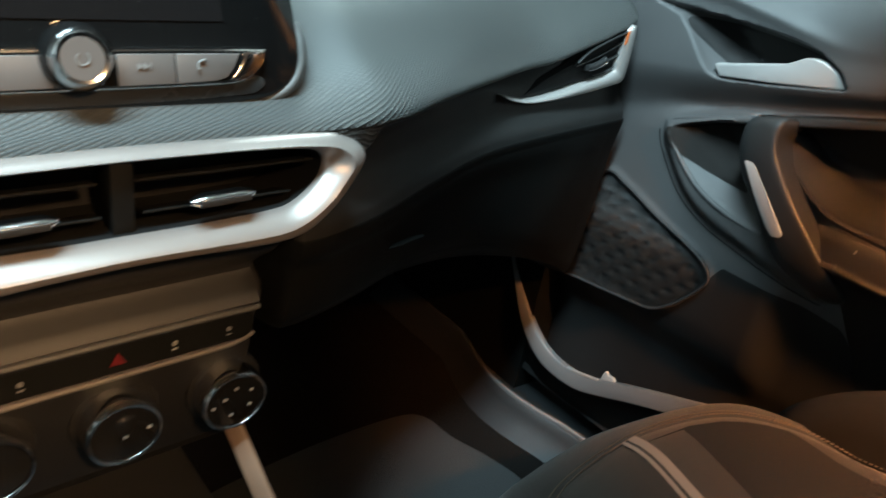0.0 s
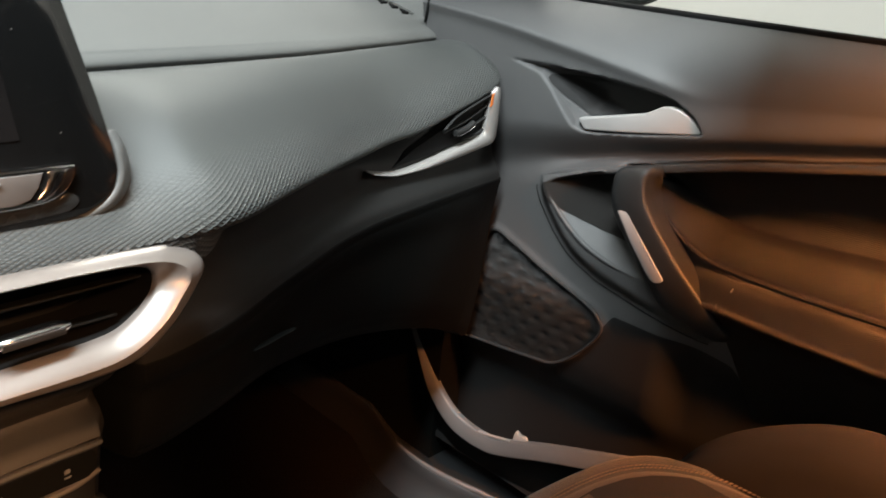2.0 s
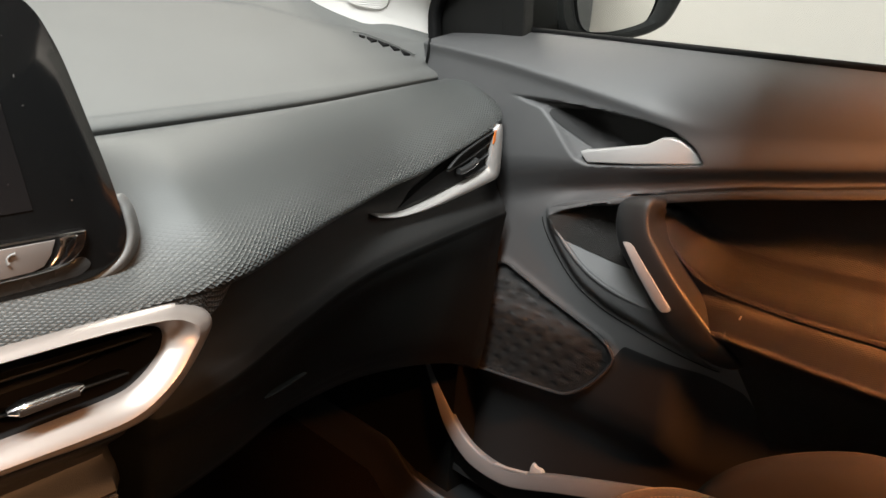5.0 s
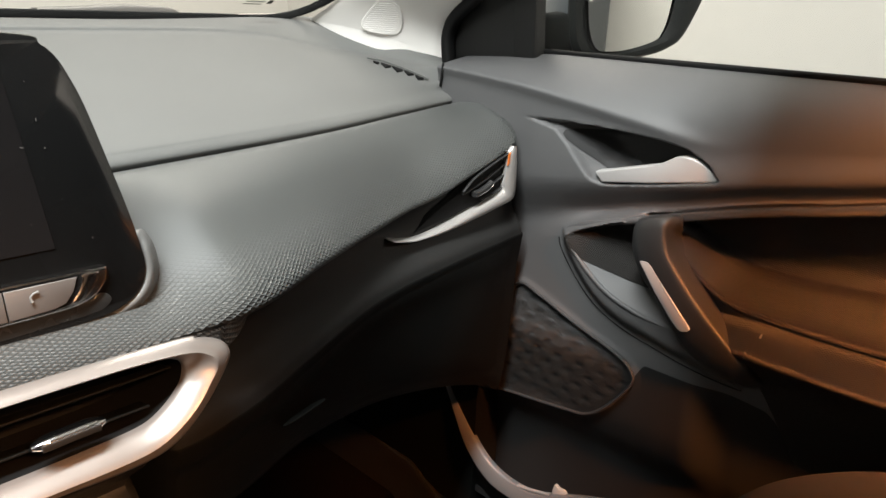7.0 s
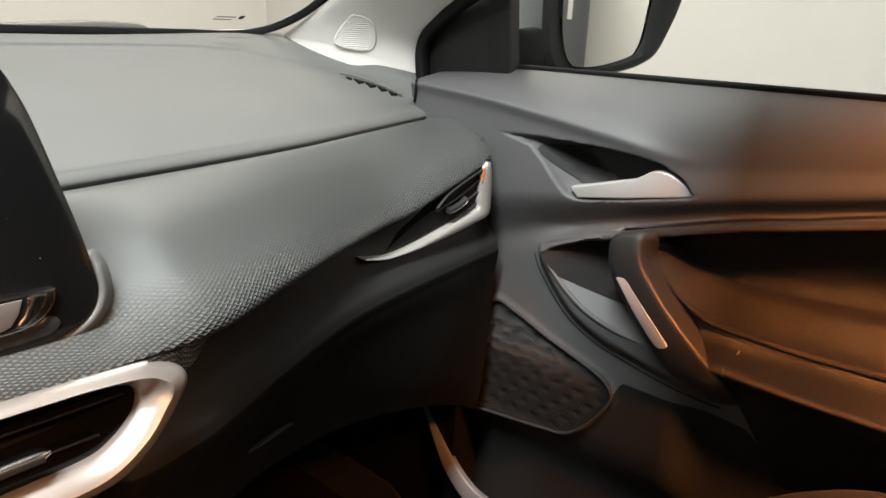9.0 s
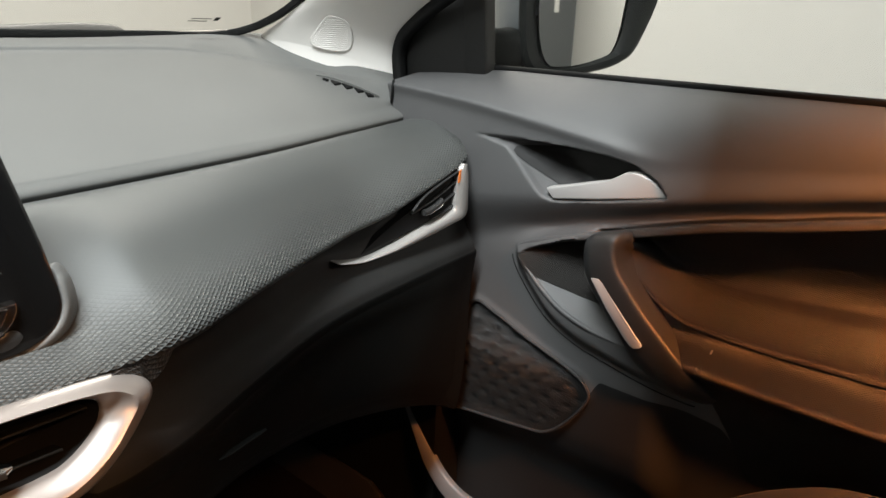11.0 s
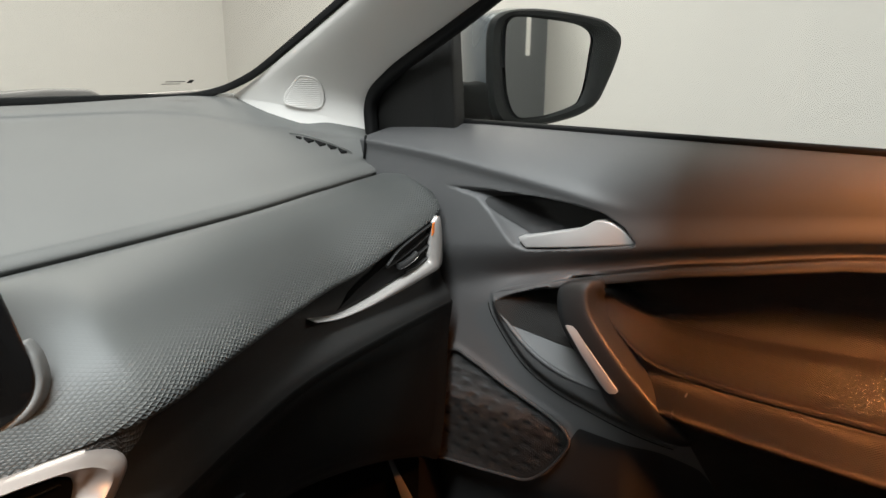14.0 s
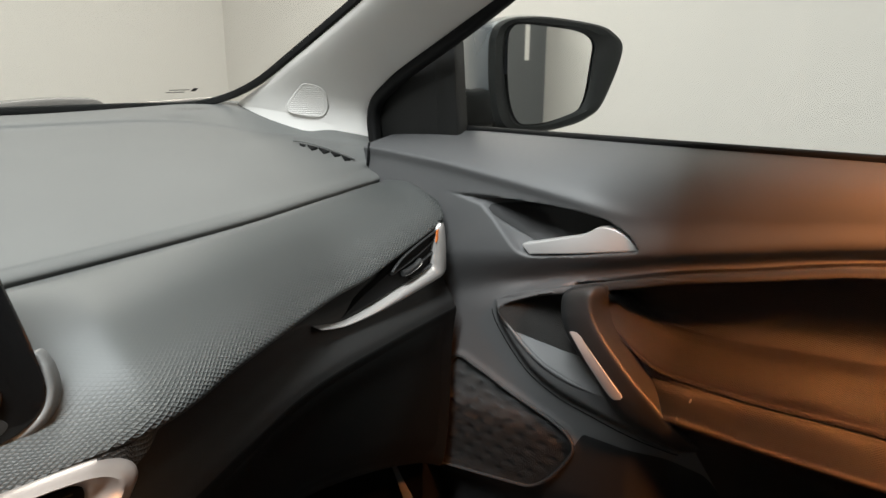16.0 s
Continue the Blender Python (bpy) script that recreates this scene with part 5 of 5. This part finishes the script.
gap = spline([(0.820, 0.747, 1.0545), (0.8125, 0.741, 1.0480), (0.8118, 0.741, 1.0400), (0.8122, 0.743, 1.0290), (0.8135, 0.745, 1.0225)], 5)
tagged(part("door_gap_seal", sweep(gap, circle(0.0019, 8), up=(0, 1, 0)), BLACK, None), "black seal in the gap between door and dashboard", "seal", kind="structure")
# opaque panes out of view, added to keep rear light from the cabin
for s, name in ((1, "rear_side_blocker"), (-1, "rear_side_blocker_west")):
    tagged(part(name, thick(grid([[(XC + s * (a - XC), y, z) for a, z in ((0.945, 1.055), (0.93, 1.18), (0.89, 1.30), (0.80, 1.43), (0.68, 1.47))] for y in np.linspace(-1.85, -0.30, 8)]), 0.006), BLOCKER, None), "unseen opaque rear side pane, added to block light", "car glass", kind="structure")
tagged(part("rear_blocker", thick(grid([[(x, -1.5 - 0.3 * (1.45 - z), z) for z in (1.04, 1.25, 1.47)] for x in (-0.66, 0.1, 0.9)]), 0.006), BLOCKER, None), "unseen opaque rear pane, added to block light", "car glass", kind="structure")

# ---- seat ----
seat = thing("passenger_seat", (0.53, -0.05, 0.285), "taupe fabric car seat cushion with beige stripes and tan stitching", "car seat")
def cushion(x, y):
    """Height of the cushion's top."""
    u = (x - 0.53) / 0.24
    roll = 0.05 * smooth((abs(u) - 0.45) / 0.4) * (1 - 0.6 * smooth((y - 0.18) / 0.14) if u < 0 else 1 - smooth((y + 0.02) / 0.17))
    nose = 0.05 * smooth((y - 0.225) / 0.14) ** 1.6
    return 0.578 + 0.035 * smooth((y + 0.25) / 0.45) + roll - nose
def seat_outline(s):
    o = spline([(0.30, -0.35), (0.285, 0.0), (0.293, 0.19), (0.328, 0.29), (0.415, 0.343), (0.535, 0.358), (0.612, 0.349), (0.690, 0.316), (0.741, 0.268), (0.766, 0.21), (0.775, 0.10), (0.775, 0.0), (0.75, -0.35)], 8)
    c = np.array((0.53, -0.2))
    return [c + (q - c) * s for q in o]
rows = []
shells = [(0.96, -0.22), (0.99, -0.12), (1.0, -0.05), (0.995, -0.028), (0.975, -0.010), (0.94, -0.001)] + [(s, 0.0) for s in (0.90, 0.82, 0.72, 0.60, 0.45, 0.30, 0.15)]
for k in range(len(seat_outline(1))):
    col = []
    for s, dz in shells:
        x, y = seat_outline(s)[k]
        col.append((x, y, cushion(x, y) + dz))
    rows.append(col)
BOLSTER = [(-0.36, 0.735), (-0.1, 0.735), (0.022, 0.729), (0.081, 0.720), (0.127, 0.698), (0.174, 0.664), (0.207, 0.630), (0.230, 0.592), (0.244, 0.545), (0.250, 0.49)]
bolster = []
for y, top_of in spline(BOLSTER, 5):
    bolster.append([(0.742, y, top_of - 0.13), (0.745, y, top_of - 0.050), (0.754, y, top_of - 0.020), (0.766, y, top_of - 0.006), (0.778, y, top_of), (0.787, y, top_of - 0.003), (0.794, y, top_of - 0.014), (0.800, y, top_of - 0.035), (0.800, y, min(top_of - 0.07, 0.46))])
# bolster fabric coloured darker to put it in shade
part("side_bolster", thick(grid(bolster), 0.004), SEAT_SHADE, seat, "brown fabric side bolster beside the door, darkened for shade", 80)
part("seat_base", box(0.36, 0.70, -0.32, 0.22, 0.285, 0.44, 0.02), DARK, seat)
part("cushion", grid(rows), SEAT, seat, "taupe fabric cushion", 80)
inner = []
for k in range(len(seat_outline(1))):
    inner.append([(*seat_outline(s)[k], cushion(*seat_outline(s)[k]) + 0.003 + h) for s, h in [(0.885, -0.005), (0.875, 0.0)] + [(q, 0.002) for q in np.linspace(0.85, 0.1, 26)]])
part("seat_centre", grid(inner), SEAT_MID, seat, "brown fabric seat centre", 80)
for x in (0.542, 0.556):
    w = 0.003 if x < 0.55 else 0.0065
    part("stripe", grid([[(x + s * w + 0.30 * (y - 0.29), y, cushion(x + 0.30 * (y - 0.29), y) + 0.0065) for s in (-1, 1)] for y in np.linspace(-0.2, 0.292, 30)]), STRIPE, seat, "beige stripe")
for s, d in ((0.893, 0.0), (0.881, 0.001)):
    o = np.array(seat_outline(s))
    seg = np.r_[0, np.cumsum(np.linalg.norm(np.diff(o, axis=0), axis=1))]
    bm = bmesh.new()
    for a in np.arange(0.15, seg[-1] - 0.15, 0.0050):
        p, q = [np.array([np.interp(t, seg, o[:, 0]), np.interp(t, seg, o[:, 1])]) for t in (a, a + 0.0032)]
        n = np.array((q[1] - p[1], p[0] - q[0])) / 0.0032 * 0.0005
        vs = [bm.verts.new((*(e), cushion(*e) + 0.0035 + d + 0.0012)) for e in (p - n, q - n, q + n, p + n)]
        bm.faces.new(vs)
    tagged(part("stitching", thick(bm, 0.001), THREAD, seat, "tan stitching"), kind="stuff")

# dark sheet over the cushion's door side, painting the shade there
limit = np.array(seat_outline(0.855))
side_shade = []
for y in np.linspace(-0.2, 0.280, 30):
    edge = np.interp(y, limit[limit[:, 0] > 0.53][::-1, 1], limit[limit[:, 0] > 0.53][::-1, 0])
    x0 = 0.615 + 0.30 * (y - 0.29)
    edge = min(edge, 0.715)
    side_shade.append([(x, y, cushion(x, y) + 0.0060) for x in np.linspace(min(x0, edge - 0.002), edge, 10)])
part("side_shade", grid(side_shade), SEAT_SHADE, seat, "brown side of the seat, darkened for shade", 80)

# ---- sill, tunnel, gear lever ----
def sill_x(y):
    return float(pchip(y, [(-0.5, 0.802), (0.45, 0.805), (0.505, 0.801), (0.545, 0.793), (0.595, 0.783), (0.64, 0.780), (0.68, 0.784), (0.745, 0.806), (0.80, 0.83)]))
sill = [[(sill_x(y) + dx, y, z) for dx, z in ((-0.060, 0.270), (-0.040, 0.289), (-0.024, 0.299), (-0.010, 0.318), (-0.004, 0.329), (0.0, 0.332), (0.005, 0.331), (0.012, 0.322), (0.020, 0.308), (0.035, 0.296), (0.13, 0.288))] for y in np.linspace(-0.5, 1.05, 46)]
sill_trim = tagged(part("sill_trim", grid(sill), SILL, None, "", 60), "grey plastic door sill trim", "sill", kind="structure")
# pale bead paints the highlight along the sill's ridge
bead = spline([(0.812, 0.745, 0.322), (0.796, 0.715, 0.328), (0.787, 0.680, 0.3305), (0.783, 0.640, 0.3315), (0.786, 0.595, 0.3315), (0.796, 0.545, 0.3315), (0.805, 0.505, 0.3315), (0.812, 0.40, 0.3315), (0.81, 0.1, 0.3315)], 5)
part("sill_glint", sweep(bead, circle(0.0046, 10), scale=np.interp(np.arange(len(bead)), [0, 8, 18], [0.1, 0.6, 1.0])), RIM_GREY, sill_trim, "pale bead standing for the lit sill edge")
mat_line = spline([(0.22, -0.1), (0.22, 0.40), (0.225, 0.66), (0.25, 0.70), (0.44, 0.715), (0.60, 0.705), (0.645, 0.68), (0.655, 0.62), (0.680, 0.545), (0.692, 0.46), (0.695, 0.2), (0.695, -0.1)], 6)
floor_mat = tagged(part("floor_mat", plate([tuple(q) for q in mat_line], lambda x, y, h: (x, y, 0.2955 - h), 0.0085, 0.003), MAT, None), "grey carpet floor mat in the footwell", "floor mat")
tunnel = thing("centre_tunnel", (XC, 0.2, 0.285), "dark centre tunnel console with a tan edge trim", "console")
part("tunnel_body", box(XC - 0.085, XC + 0.085, -0.4, 0.75, 0.285, 0.56, 0.012), DARK, tunnel)
part("edge_trim", sweep(spline([(0.184, 0.470, 0.68), (0.187, 0.44, 0.655), (0.192, 0.40, 0.62), (0.197, 0.34, 0.585), (0.197, 0.2, 0.565)], 6), rounded(0.008, 0.016, 0.003), up=(0.2, 0.6, 0.77)), TAN, tunnel, "tan edge trim")
gear = thing("gear_lever", (0.13, 0.30, 0.56), "grey gear lever knob on the tunnel", "gear lever")
part("shaft", sweep([(0.13, 0.30, 0.55), (0.13, 0.31, 0.62)], circle(0.012, 12), up=(0, 1, 0)), DARK, gear)
kn = [[(0.13 + r * math.cos(a), 0.312 + r * math.sin(a), z) for r, z in ((0.015, 0.60), (0.024, 0.625), (0.025, 0.645), (0.019, 0.660), (0.001, 0.665))] for a in np.linspace(0, 2 * math.pi, 24, endpoint=False)]
part("knob", grid(kn, closed_u=True), SATIN, gear, "satin grey gear knob")
